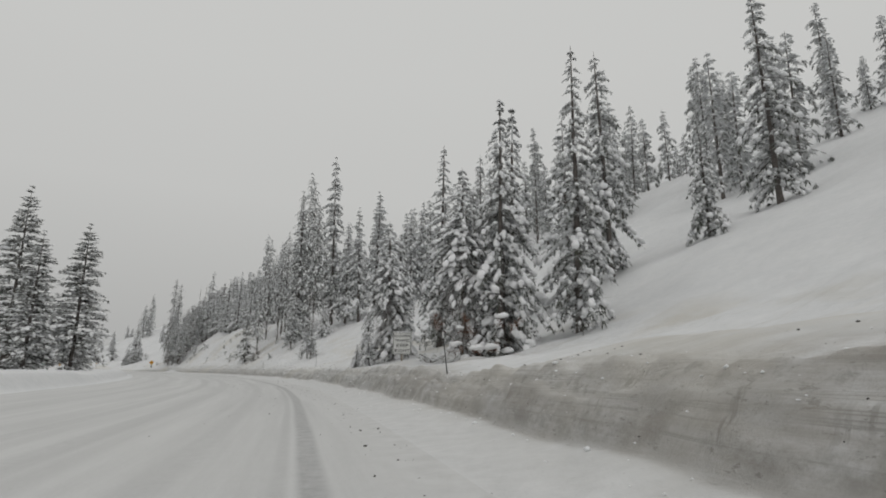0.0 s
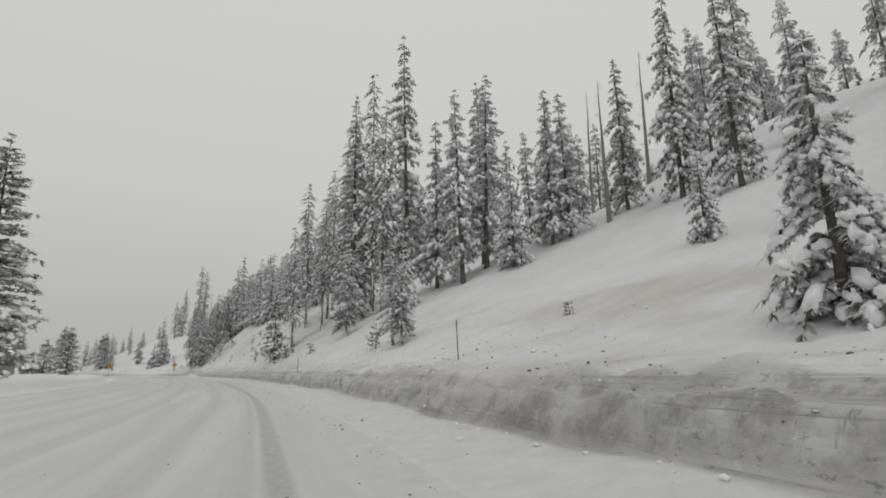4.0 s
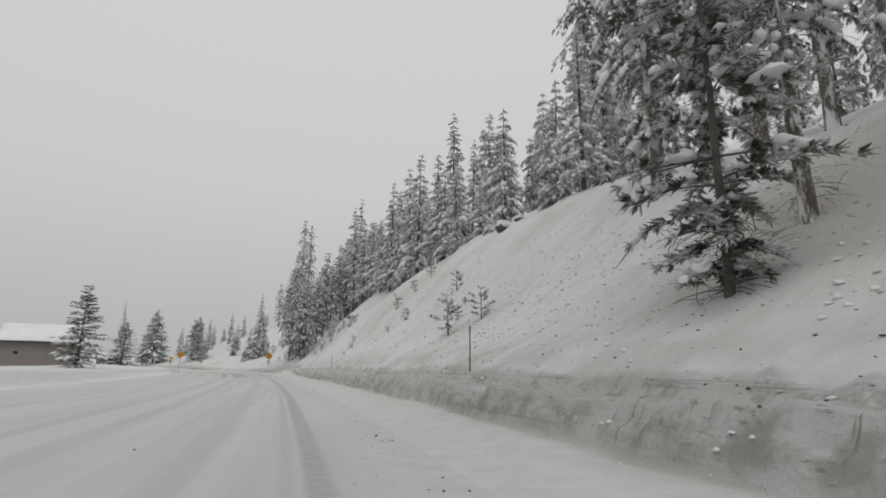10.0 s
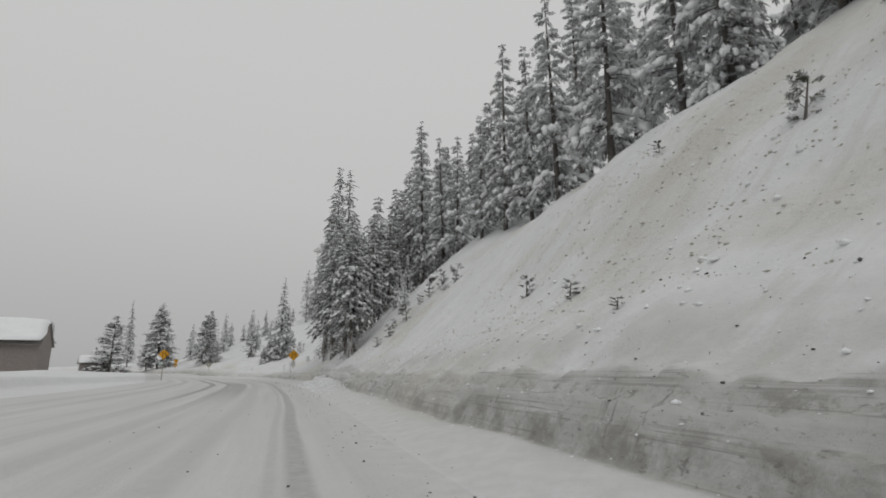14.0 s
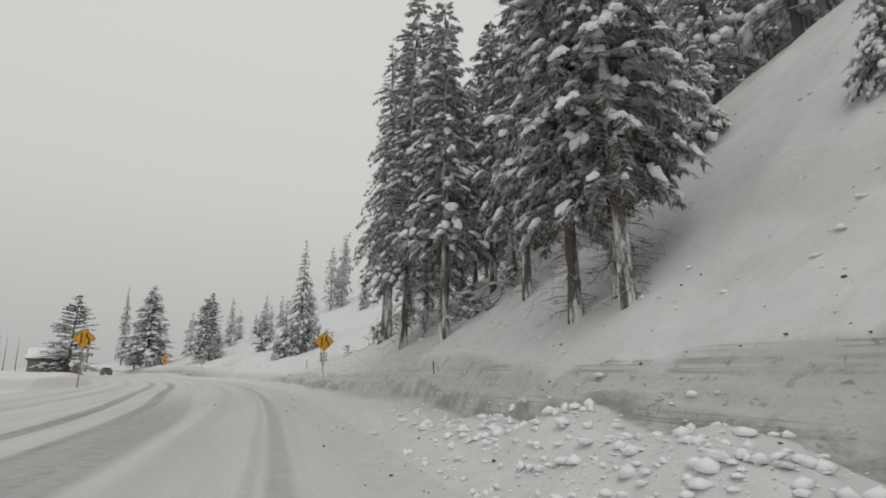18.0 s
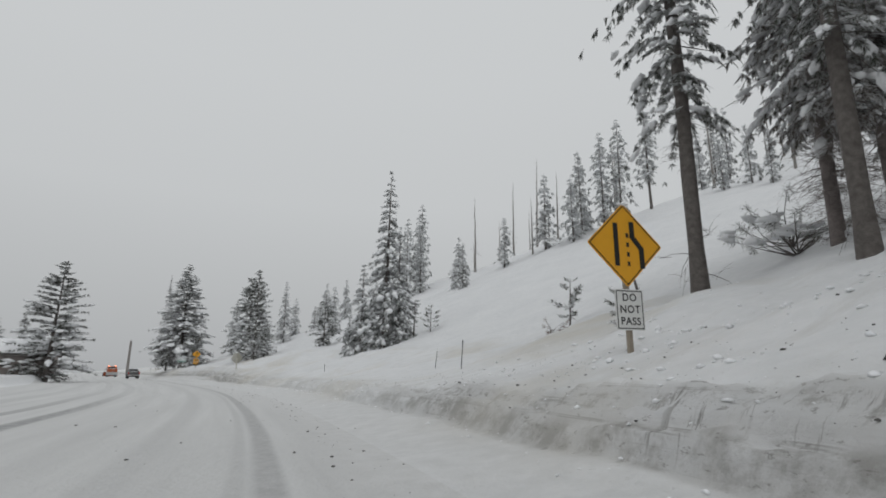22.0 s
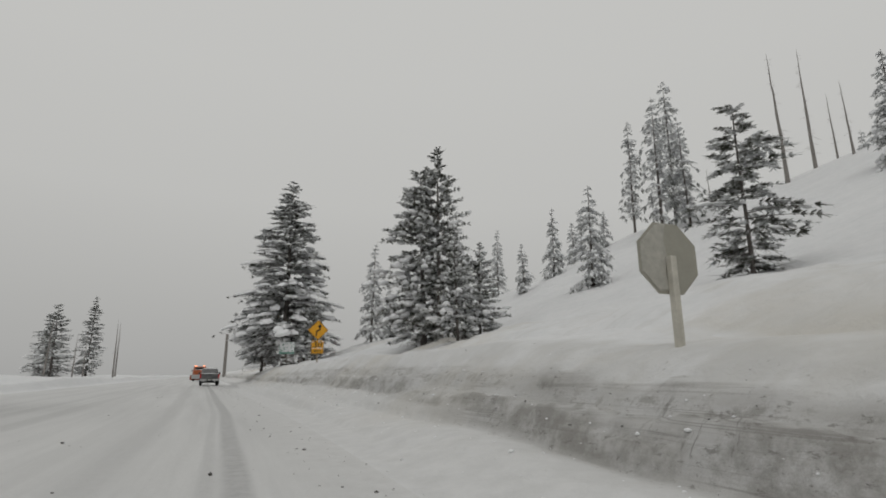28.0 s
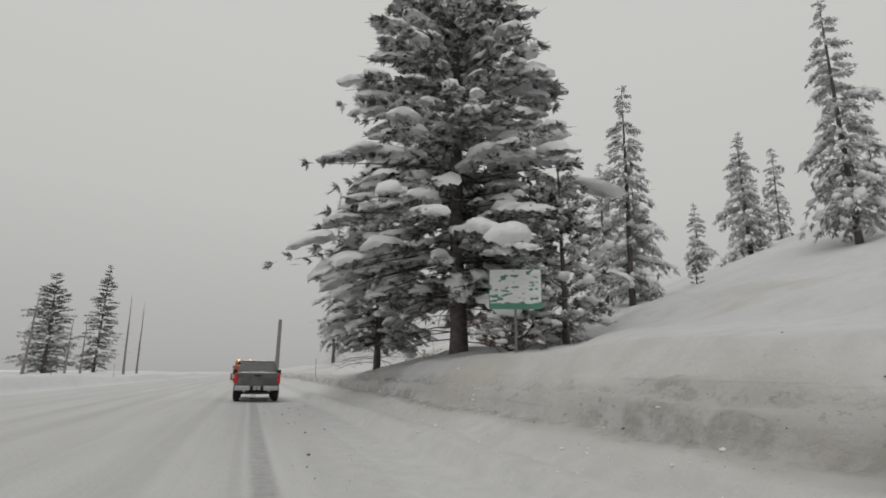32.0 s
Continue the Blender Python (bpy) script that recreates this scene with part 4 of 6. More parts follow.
TREE_TAGS = {
    "laden_fir": ("fir bowed under thick clumps of snow", "tree", "firs on the slope"),
    "skirted_fir": ("fir with a skirt of dead snow-covered boughs", "tree", "firs on the slope"),
    "mid_laden": ("snow-laden fir up the white slope", "tree", "firs on the slope"),
    "mid_fir": ("snow-dusted fir with haze-paled needles up the white slope", "tree", "firs on the slope"),
    "grove_fir": ("slim fir with snow-plastered trunk and dead lower twigs", "tree", "roadside grove"),
    "mast_pine": ("tall pine with a straight thick snow-plastered trunk", "tree", "tall conifers"),
    "bare_fir": ("brown-grey fir with a long bare trunk and dead twigs", "tree", "roadside woods"),
    "old_fir": ("old fir with a thick snow-plastered trunk", "tree", "tall conifers"),
    "young_pine": ("ragged young pine with a thin trunk and little snow", "tree", "pines"),
    "full_pine": ("full broad pine with snow on every bough", "tree", "pines"),
    "fir": ("dark green fir dusted with snow on a white slope", "tree", "firs on the slope"),
    "far_fir": ("snow-dusted fir with haze-paled needles high on the white hillside", "tree", "firs on the slope"),
    "tall_pine": ("tall conifer with a long bare brown trunk", "tree", "tall conifers"),
    "broad_pine": ("broad dark pine with pads of snow on its boughs", "tree", "pines"),
    "snag": ("dead grey tree trunk with bare stubs", "dead tree", "dead trees"),
    "sapling": ("small bent pine sapling poking out of snow", "sapling", "saplings"),
}
FIRST = {}  # the poses of the first of each kind, which stay at the origin until all copies are taken


def plant(kind, s, n, H, rng, sink=.25, spread=1.0, near=False):
    """Stands a tree of the kind at a place on the road's plan, scaled to its height."""
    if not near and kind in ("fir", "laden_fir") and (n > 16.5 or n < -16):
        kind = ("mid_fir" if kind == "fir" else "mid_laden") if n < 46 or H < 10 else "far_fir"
    sizes = SIZES[kind]
    near = sorted(range(len(sizes)), key=lambda i: abs(math.log(sizes[i]/H)) + rng.uniform(0, .12))
    i = near[0]
    q = H/sizes[i]
    wide = q**.75*rng.uniform(.9, 1.1)*spread
    x, y, z = on_ground(s, n, sink*min(1, q))
    lean = rng.uniform(-1.3, 1.3) if kind != "sapling" else rng.uniform(-14, 14)
    m = pose(x, y, z, lean, rng.uniform(-1.3, 1.3), rng.uniform(0, 360)) @ Matrix.Diagonal((wide, wide, q, 1))
    proto = KINDS[kind][i]
    if (kind, i) in FIRST:
        ob = copy_thing(proto, m)
    else:
        FIRST[kind, i] = m
        ob = proto
    label, category, group = TREE_TAGS[kind]
    return tagged(ob, label, category, group)


LADEN_FIRS = [(24.5, 14.5, 17.2), (26.3, 10.8, 15), (29.3, 12.9, 16.2), (31.3, 39.8, 22.1), (31.4, 31.7, 9.5), (34.8, 20.9, 16.5), (37, 27, 22.5), (38.5, 8.4, 9), (38.6, 6.3, 2.2), (40.8, 5.9, 1.8), (44, 14, 19.5), (46.5, 18, 15), (46.5, 54.2, 21.6), (47.8, 33.8, 12), (47.9, 60.2, 18.1), (49, 8.9, 5.2), (59.2, 24.3, 7.1), (64.6, 23.5, 5.5), (70.7, 35.8, 19.9), (78, 38.3, 23.6), (83.9, 37.6, 18.7), (89.5, 14.7, 6.8), (94.5, 35.6, 18.9), (144.5, 30.6, 31.6), (40.3, 14.9, 7.1), (37.1, 14.3, 12.5)]
LADEN_FIRS_B = [(205.0, 8.6, 2.2), (193.1, 10.2, 2.7), (198.5, 11.2, 3.9), (203.2, 13.4, 4.1), (291.6, 39, 7.6)]
FIRS = [(84.3, 23.4, 9.8), (84.8, 28.4, 17.3), (85, 30.8, 16.4), (88.3, 20.2, 21), (89.4, 23.5, 22.6), (91.5, 18.9, 18.9), (95.5, 26.7, 24), (98, 11.8, 11.9), (100.5, 19.2, 35.2), (103.2, 13.5, 29.3), (137.5, 17.7, 12), (140.9, 17.8, 10), (150.5, 18.5, 11.7), (157.7, 19.2, 5.8), (158.1, 16.7, 4.1), (160.7, 17.5, 9.8), (166.3, 18.5, 11.9), (169.3, 18.4, 14.7), (173.8, 17.3, 17.4), (175.5, 31.1, 19.6), (182.2, 18.9, 18.7), (185.5, 18.4, 16.3), (189.3, 18, 18.6), (193.5, 17.7, 12.8), (198.5, 33, 29.9)]
FIRS_B = [(199.7, 17.8, 13.7), (203.3, 17.6, 16.3), (208, 42, 28.5), (208.1, 16.9, 21.8), (222.5, 22.2, 29.6), (268, 81, 10), (285.6, 77.7, 24), (288.4, 112.1, 19.8), (289.4, 63.3, 16.7), (289.7, 109.2, 21.2), (297.4, 119.6, 21), (299.1, 54.3, 10.1), (301.3, 45.6, 9.7), (315.3, 28, 9), (326.6, 53.1, 14.6), (328.7, 50.7, 19.3), (331.3, 56.1, 21.7), (331.6, 31.8, 6.1), (346.8, 31.4, 9.3), (336.5, 25.8, 13.3), (336, 39.2, 9.5), (339.6, 50.9, 5.9), (341.6, 17.1, 12.2), (345, 20.5, 7.5)]
FIRS_C = [(349, 66, 24), (352.3, 55.1, 9.2), (356, 42.3, 12.4), (356.9, 26.9, 12.8), (361.4, 41.4, 8.1), (404.8, 11.6, 28.5)]
TALL_PINES = [(94, 13.8, 24.1), (101.5, 15.2, 31.3), (117, 9.3, 17.5), (123.1, 15.6, 22.1), (111.7, 11.9, 18), (113.6, 15.1, 21), (118.5, 17.8, 23), (125.6, 13.0, 24), (120.8, 15.7, 24), (149.9, 27.5, 36.6), (150.7, 30, 42)]
YOUNG_PINES = [(116.8, 7, 9.6), (295, 18.4, 7.4)]
MASTS = [(237.5, 14.1, 34), (232.6, 14.2, 31)]
BROAD_PINES = [(335.3, 9.3, 6.9), (310.0, 13.2, 6.8), (310.3, 14.8, 6.2), (319.3, 14.7, 14.6), (416, -29.3, 15.6), (420, -23.8, 18), (432.6, -34.4, 12.7), (190.5, -22.3, 10.8), (317.1, 15.1, 15.2), (302.3, -12, 14.4)]
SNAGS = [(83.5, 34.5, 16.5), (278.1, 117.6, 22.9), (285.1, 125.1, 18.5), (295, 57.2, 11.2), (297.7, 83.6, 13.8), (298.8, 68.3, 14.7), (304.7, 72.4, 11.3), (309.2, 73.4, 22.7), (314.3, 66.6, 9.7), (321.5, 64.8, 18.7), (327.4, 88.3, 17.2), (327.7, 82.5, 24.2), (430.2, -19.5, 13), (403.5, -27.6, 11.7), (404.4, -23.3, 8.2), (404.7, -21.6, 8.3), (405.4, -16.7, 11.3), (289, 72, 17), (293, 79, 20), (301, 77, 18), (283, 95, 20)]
SAPLINGS = [(61.2, 11.8, 0.6), (83.6, 23.7, 4.1), (95, 7.1, 1.1), (103.4, 12.5, 4), (106.6, 7.5, 1.6), (107.1, 6.5, 1.2), (110, 7.2, 1.5), (162.1, 7.2, 0.6), (163.8, 12, 0.5), (158.3, 6, 0.3), (185.2, 11.7, 1.9), (189.4, 7, 0.8), (189.2, 8, 1), (189.1, 9.3, 1.5), (188.6, 10.9, 1.3), (188.6, 12.1, 0.5), (187.7, 11.7, 1.3), (76.5, 7.9, 1.9), (80.9, 8.9, 1.2)]
SAPLINGS_B = [(221.3, 7.7, 1.5), (236.5, 9.9, 1.2), (273.6, 20.2, 4.1), (271.8, 21.1, 2.9), (344, 23.6, 1.3)]
SAPLINGS_C = [(248, 17, 2.9), (248.4, 22.5, 3.7), (212.8, 9.8, 2.2)]
GROVE = [(196.4, 6.6, 13), (197.1, 6, 11.7), (201.5, 7.2, 13.2), (205.8, 6.1, 14.5), (207.2, 6.6, 14), (209.2, 7.2, 15), (207, 8.6, 13), (200, 8.8, 12), (92.6, 10, 8.1), (102.7, 12, 8.1), (195.6, 6.15, 12.8), (72.7, 7.8, 5.6), (71.7, 8, 4.8), (213.5, 7.9, 17), (213.2, 6.6, 20.7), (214, 11, 13.5), (216.5, 13.5, 18), (219, 17, 19)]
GROVE_B = [(213, 17, 18), (210, 20.5, 18), (211, 14, 12.8), (113.4, 18.3, 15), (114, 24, 18), (110.8, 21, 16), (207.8, 12.6, 12.5), (206, 25, 20), (209, 31, 21), (212, 26, 20), (214, 35, 21), (216, 29, 20), (218, 24, 21), (219, 38, 20), (221, 33, 21), (210, 39, 20), (205, 33, 19), (215, 44, 21)]
SKIRTED = [(38, 7.6, 10.8), (27.6, 9.2, 11.5)]
OLD_FIRS = [(223.4, 8.8, 18)]
FULL_PINES = [(339, 7.1, 20.6), (346, 5.6, 12), (104.5, -27.4, 22.5), (108.6, -21.7, 25.5), (113.5, -31.2, 32.6)]
FIRS_D = [(286.9, 58, 12), (283.3, 61.6, 18.5), (291.4, 56.4, 14.6), (281, 63, 20)]
BARE_FIRS = [(234.3, 17.5, 18), (236.3, 19.5, 20), (237.5, 22, 19), (235.2, 21, 21), (231, 21.5, 20), (229.5, 23.5, 21), (228, 22, 19), (233, 29, 21), (230.5, 30, 19), (234.5, 24.5, 20), (235.5, 28, 21), (237, 33, 20), (236, 30, 21), (226.5, 24, 22), (229.5, 27, 24), (232.5, 31, 22), (228, 33, 25), (235, 36, 21), (231, 39, 24), (238, 43, 20), (225, 28, 24), (234, 47, 22), (224.5, 20, 21)]
ROADSIDE_FIRS = [(275.4, 17.7, 20.2), (274.6, 18.9, 13.0), (278.0, 16.2, 11.0), (278.6, 15.2, 5.6)]
SAPLINGS_D = [(154.5, 12.9, 1.4), (155.8, 11.9, 1.2), (157.5, 10.5, 1.3), (149.2, 9.1, 1.05), (150.2, 8.1, .6), (167, 8.3, .9), (133, 7.1, 2.2), (131.2, 8, 1.65), (140.5, 10.2, 1.3), (135.2, 8.3, .8), (136.9, 9.3, .42), (190.0, 8.4, .9), (189.5, 10.4, .9)]
rng = np.random.default_rng(7)
# the prototypes stay unscaled until every copy is taken
STAND = [("laden_fir", LADEN_FIRS + LADEN_FIRS_B), ("fir", FIRS + FIRS_B + FIRS_C + FIRS_D), ("grove_fir", GROVE + GROVE_B), ("skirted_fir", SKIRTED), ("old_fir", OLD_FIRS), ("mast_pine", MASTS), ("young_pine", YOUNG_PINES), ("bare_fir", BARE_FIRS), ("full_pine", FULL_PINES), ("tall_pine", TALL_PINES), ("broad_pine", BROAD_PINES), ("snag", SNAGS), ("sapling", SAPLINGS + SAPLINGS_B + SAPLINGS_C + SAPLINGS_D)]
for kind, places in STAND:
    for s, n, H in places:
        plant(kind, s, n, H, np.random.default_rng(int(s*131 + abs(n)*977)), spread={14.4: 1.02, 15.2: .72, 14.6: .95}.get(H, 1.0) if kind == "broad_pine" else 1.3 if kind == "young_pine" and s > 200 else 1.18 if kind == "full_pine" and H == 20.6 else 1.14 if kind == "laden_fir" and s < 60 else 1.0)

def in_sight(s, n, H):
    """Whether a treetop there can be seen from the road over the brow of the slope."""
    u = np.linspace(.05, .97, 40)
    for back in (12, 30, 60, 100):
        top = float(height(s, n)) + H
        if np.all(1.2 + (top - 1.2)*u > height(s - back*(1 - u), n*u) + .2):
            return True
    return False


for s, n, H in ROADSIDE_FIRS:
    plant("fir", s, n, H, rng, spread=1.15, near=True)

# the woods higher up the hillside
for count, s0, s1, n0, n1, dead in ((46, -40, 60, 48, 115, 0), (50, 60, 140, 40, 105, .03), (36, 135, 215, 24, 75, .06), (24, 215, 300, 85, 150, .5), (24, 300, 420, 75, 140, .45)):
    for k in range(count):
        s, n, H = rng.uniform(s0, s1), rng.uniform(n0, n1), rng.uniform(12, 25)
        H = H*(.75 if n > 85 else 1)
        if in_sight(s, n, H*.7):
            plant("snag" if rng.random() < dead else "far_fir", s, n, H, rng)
for (kind, i), m in FIRST.items():
    KINDS[kind][i].matrix_basis = m
for kind, protos in KINDS.items():
    for i, ob in enumerate(protos):
        if (kind, i) not in FIRST:
            for o in (*ob.children_recursive, ob):
                bpy.data.objects.remove(o)

# ---- signs, snow poles, huts ----
def lettering(name, text, size, mat, parent, at, spacing=1.0, stretch=1.0):
    """Letters of the built-in font, as a flat mesh standing up and read from -y."""
    c = bpy.data.curves.new(name, "FONT")
    c.body, c.size, c.align_x, c.align_y, c.extrude, c.space_character, c.offset = text, size, "CENTER", "CENTER", .002, spacing, size*.010
    ob = bpy.data.objects.new(name, c)
    scene.collection.objects.link(ob)
    me = bpy.data.meshes.new_from_object(ob.evaluated_get(bpy.context.evaluated_depsgraph_get()))
    bpy.data.objects.remove(ob)
    me.transform(Matrix.Translation(at) @ Matrix.Rotation(radians(90), 4, "X") @ Matrix.Diagonal((stretch, 1, 1, 1)))
    me.materials.clear()
    me.materials.append(mat)
    return part(name, me, None, parent)


def plate(bm, w, h, y, z, thick, round_, turn=0.0):
    """A rounded plate facing -y, centred at height z."""
    pts = []
    for cx, cz, a0 in ((w/2 - round_, h/2 - round_, 0), (-w/2 + round_, h/2 - round_, 90), (-w/2 + round_, -h/2 + round_, 180), (w/2 - round_, -h/2 + round_, 270)):
        for k in range(5):
            a = radians(a0 + k*22.5)
            pts.append((cx + round_*math.cos(a), cz + round_*math.sin(a)))
    c, s = math.cos(radians(turn)), math.sin(radians(turn))
    front = [bm.verts.new((c*p - s*q, y - thick/2, z + s*p + c*q)) for p, q in pts]
    back = [bm.verts.new((c*p - s*q, y + thick/2, z + s*p + c*q)) for p, q in pts]
    bm.faces.new(front[::-1])
    bm.faces.new(back)
    for i in range(len(pts)):
        j = (i + 1) % len(pts)
        bm.faces.new((front[i], front[j], back[j], back[i]))
    bmesh.ops.recalc_face_normals(bm, faces=bm.faces)


def frame_ring(bm, w, h, y, z, wide, turn=0.0):
    c, s = math.cos(radians(turn)), math.sin(radians(turn))
    ring = lambda k: [bm.verts.new((c*p - s*q, y, z + s*p + c*q)) for p, q in ((-w/2 + k, -h/2 + k), (w/2 - k, -h/2 + k), (w/2 - k, h/2 - k), (-w/2 + k, h/2 - k))]
    o, i = ring(0), ring(wide)
    for k in range(4):
        bm.faces.new((o[k], o[(k + 1) % 4], i[(k + 1) % 4], i[k]))


def cap_of_snow(bm, w, y, z, thick, rng, rise=.05):
    n = 9
    for k in range(n):
        x = (k/(n - 1) - .5)*w
        m = Matrix.LocRotScale((x, y, z), None, (w/n*.75, thick, rise*rng.uniform(.5, 1.2)))
        bmesh.ops.create_icosphere(bm, subdivisions=1, radius=1, matrix=m)


def sign(name, s, n, turn, label):
    """An Empty at the foot of a sign; its face looks down the road towards oncoming eyes."""
    ob = new(name)
    x, y, z = on_ground(s, n, .15)
    ob.matrix_basis = pose(x, y, z, 0, 0, turn)
    return tagged(ob, label, "road sign")


def post_of(parent, top, w=.10, d=.10, y=.07, x=0.0, mat=None):
    bm = bmesh.new()
    box(bm, x, y, top/2 - .3, w, d, top + .6, .008)
    return part("post", bm, mat or POST_WOOD, parent)


sr = np.random.default_rng(9)
b0 = lambda s: bearing(s)

# white keep-right sign
sg = sign("keep_right_sign", 34.2, 7.5, b0(34) - 14, "white rectangular traffic sign with black capitals on a wooden post")
zc = 2.85 - on_ground(34.2, 7.5, .15)[2]
post_of(sg, zc + .5, .11, .14)
bm = bmesh.new(); plate(bm, 1.22, 1.44, 0, zc, .012, .06)
panel = part("panel", bm, SIGN_WHITE, sg)
bm = bmesh.new(); frame_ring(bm, 1.16, 1.38, -.012, zc, .028)
part("border", bm, SIGN_BLACK, panel)
for k, (word, size, wide) in enumerate((("SLOWER", .225, 1.12), ("TRAFFIC", .225, 1.05), ("KEEP", .285, 1.15), ("RIGHT", .285, 1.1))):
    lettering("letters", word, size, SIGN_BLACK, panel, (0, -.012, zc + (.47, .17, -.15, -.49)[k]), 1.12, wide)
bm = bmesh.new(); cap_of_snow(bm, 1.1, 0, zc + .73, .035, sr)
part("snow_cap", bm, LOAD, sg)


def merge_sign(s, n, turn, zc_abs, side, lower):
    ob = sign("merge_sign", s, n, turn, "yellow diamond lane-ends sign with black lines" + (" over a white plate" if lower else " on a post"))
    zc = zc_abs - on_ground(s, n, .15)[2]
    post_of(ob, zc + .45, .09, .09)
    bm = bmesh.new(); plate(bm, side, side, 0, zc, .010, .05, 45)
    face = part("panel", bm, SIGN_YELLOW, ob)
    bm = bmesh.new(); frame_ring(bm, side*.955, side*.955, -.010, zc, side*.018, 45)
    part("border", bm, SIGN_BLACK, face)
    bm = bmesh.new(); box(bm, -.17*side, -.012, zc, .085*side, .006, .72*side)
    part("lane_bar", bm, SIGN_BLACK, face)
    bm = bmesh.new()
    for (x0, z0), (x1, z1) in (((.30, -.36), (.30, -.06)), ((.30, -.06), (.14, .14)), ((.14, .14), (.14, .37))):
        d = math.hypot(x1 - x0, z1 - z0)
        a = math.atan2(x1 - x0, z1 - z0)
        m = Matrix.LocRotScale((((x0 + x1)/2)*side, -.012, zc + (z0 + z1)/2*side), Euler((0, a, 0)), (.09*side, .006, (d + .05)*side))
        bmesh.ops.create_cube(bm, size=1, matrix=m)
    part("lane_bar", bm, SIGN_BLACK, face)
    for k in range(4):
        bm = bmesh.new()
        box(bm, .045*side, -.012, zc + (-.32 + k*.16)*side, .045*side, .006, .075*side)
        part("lane_dash", bm, SIGN_BLACK, face)
    if lower:
        zl = zc - side*.707 - .42
        bm = bmesh.new(); plate(bm, .61, .76, 0, zl, .010, .04)
        low = part("plate", bm, SIGN_WHITE, ob, "white plate with black capitals")
        bm = bmesh.new(); frame_ring(bm, .56, .71, -.010, zl, .018)
        part("border", bm, SIGN_BLACK, low)
        for word, dz in (("DO", .22), ("NOT", 0), ("PASS", -.22)):
            lettering("letters", word, .20, SIGN_BLACK, low, (0, -.010, zl + dz), 1.1, .95)
    bm = bmesh.new(); cap_of_snow(bm, .22, 0, zc + side*.70, .03, sr, .04)
    part("snow_cap", bm, LOAD, ob)
    return ob


merge_sign(232.3, 6.5, b0(232) - 4, 3.52, 1.16, True)
merge_sign(235.2, -10.7, b0(235) + 6, 3.55, 1.05, False)

# winding-road sign over a speed plate
ob = sign("winding_road_sign", 316.0, 6.1, b0(316) - 12, "amber diamond winding-road sign over a yellow speed plate")
zc = 3.95 - on_ground(316.0, 6.1, .15)[2]
post_of(ob, zc + .3, .10, .10)
bm = bmesh.new(); plate(bm, .91, .91, 0, zc, .010, .045, 45)
face = part("panel", bm, SIGN_YELLOW, ob)
bm = bmesh.new(); frame_ring(bm, .87, .87, -.010, zc, .018, 45)
part("border", bm, SIGN_BLACK, face)
bm = bmesh.new()
for (x0, z0), (x1, z1) in (((-.10, -.34), (-.10, -.08)), ((-.10, -.08), (.10, .02)), ((.10, .02), (.10, .22))):
    d, a = math.hypot(x1 - x0, z1 - z0), math.atan2(x1 - x0, z1 - z0)
    bmesh.ops.create_cube(bm, size=1, matrix=Matrix.LocRotScale(((x0 + x1)/2, -.012, zc + (z0 + z1)/2), Euler((0, a, 0)), (.085, .006, d + .07)))
vs = [bm.verts.new((x, -.013, zc + z)) for x, z in ((-.02, .20), (.22, .20), (.10, .42))]
bm.faces.new(vs)
part("arrow", bm, SIGN_BLACK, face)
zl = zc - .643 - .42
bm = bmesh.new(); plate(bm, .76, .84, 0, zl, .010, .04)
low = part("plate", bm, SIGN_YELLOW, ob, "bright yellow plate with black figures")
bm = bmesh.new(); frame_ring(bm, .72, .80, -.010, zl, .016)
part("border", bm, SIGN_BLACK, low)
lettering("letters", "30", .56, SIGN_BLACK, low, (0, -.010, zl + .13), 1.05, .95)
lettering("letters", "MPH", .20, SIGN_BLACK, low, (0, -.010, zl - .26), 1.15, 1.05)
bm = bmesh.new()
for k in range(34):
    m = Matrix.LocRotScale((sr.uniform(-.35, .35), -.010, zl + sr.uniform(-.12, -.04) if k % 3 else zl + sr.uniform(.30, .38)), Euler((0, sr.uniform(-.6, .6), 0)), (sr.uniform(.015, .055), .010, sr.uniform(.012, .04)))
    bmesh.ops.create_icosphere(bm, subdivisions=1, radius=1, matrix=m)
part("caked_snow", bm, LOAD, low)["kind"] = "stuff"
bm = bmesh.new(); cap_of_snow(bm, .16, 0, zc + .63, .03, sr, .04)
part("snow_cap", bm, LOAD, ob)

# stop sign, seen from behind
ob = tagged(new("stop_sign"), "grey back of an octagonal stop sign plastered with snow", "road sign")
gx, gy, gz = on_ground(287.0, 5.65, .15)
ob.matrix_basis = pose(gx, gy, gz, 0, 0, b0(287) + 178)
zc = 2.74 - gz
bm = bmesh.new()
ring = [(.55*math.cos(radians(22.5 + 45*k)), .55*math.sin(radians(22.5 + 45*k))) for k in range(8)]
f = [bm.verts.new((x, -.006, zc + z)) for x, z in ring]
g = [bm.verts.new((x, .006, zc + z)) for x, z in ring]
bm.faces.new(f[::-1]); bm.faces.new(g)
for k in range(8):
    bm.faces.new((f[k], f[(k + 1) % 8], g[(k + 1) % 8], g[k]))
bmesh.ops.recalc_face_normals(bm, faces=bm.faces)
part("panel", bm, SIGN_BACK, ob)
post_of(ob, zc + .02, .10, .10, .062, 0.0, SNOWY_POST)
bm = bmesh.new()
rim = [(.53*math.cos(radians(a)), .53*math.sin(radians(a))) for a in (90, 67.5, 22.5, -22.5, -67.5, -90)]
rim = [(x*.96, z*.96) for x, z in rim[:-1]] + [(.03, -.44), (.07, -.2), (.02, .05), (.06, .28)]
low, high = [bm.verts.new((x, .009, zc + z)) for x, z in rim], [bm.verts.new((x*.97 + .008, .016, zc + z*.97)) for x, z in rim]
bm.faces.new(high)
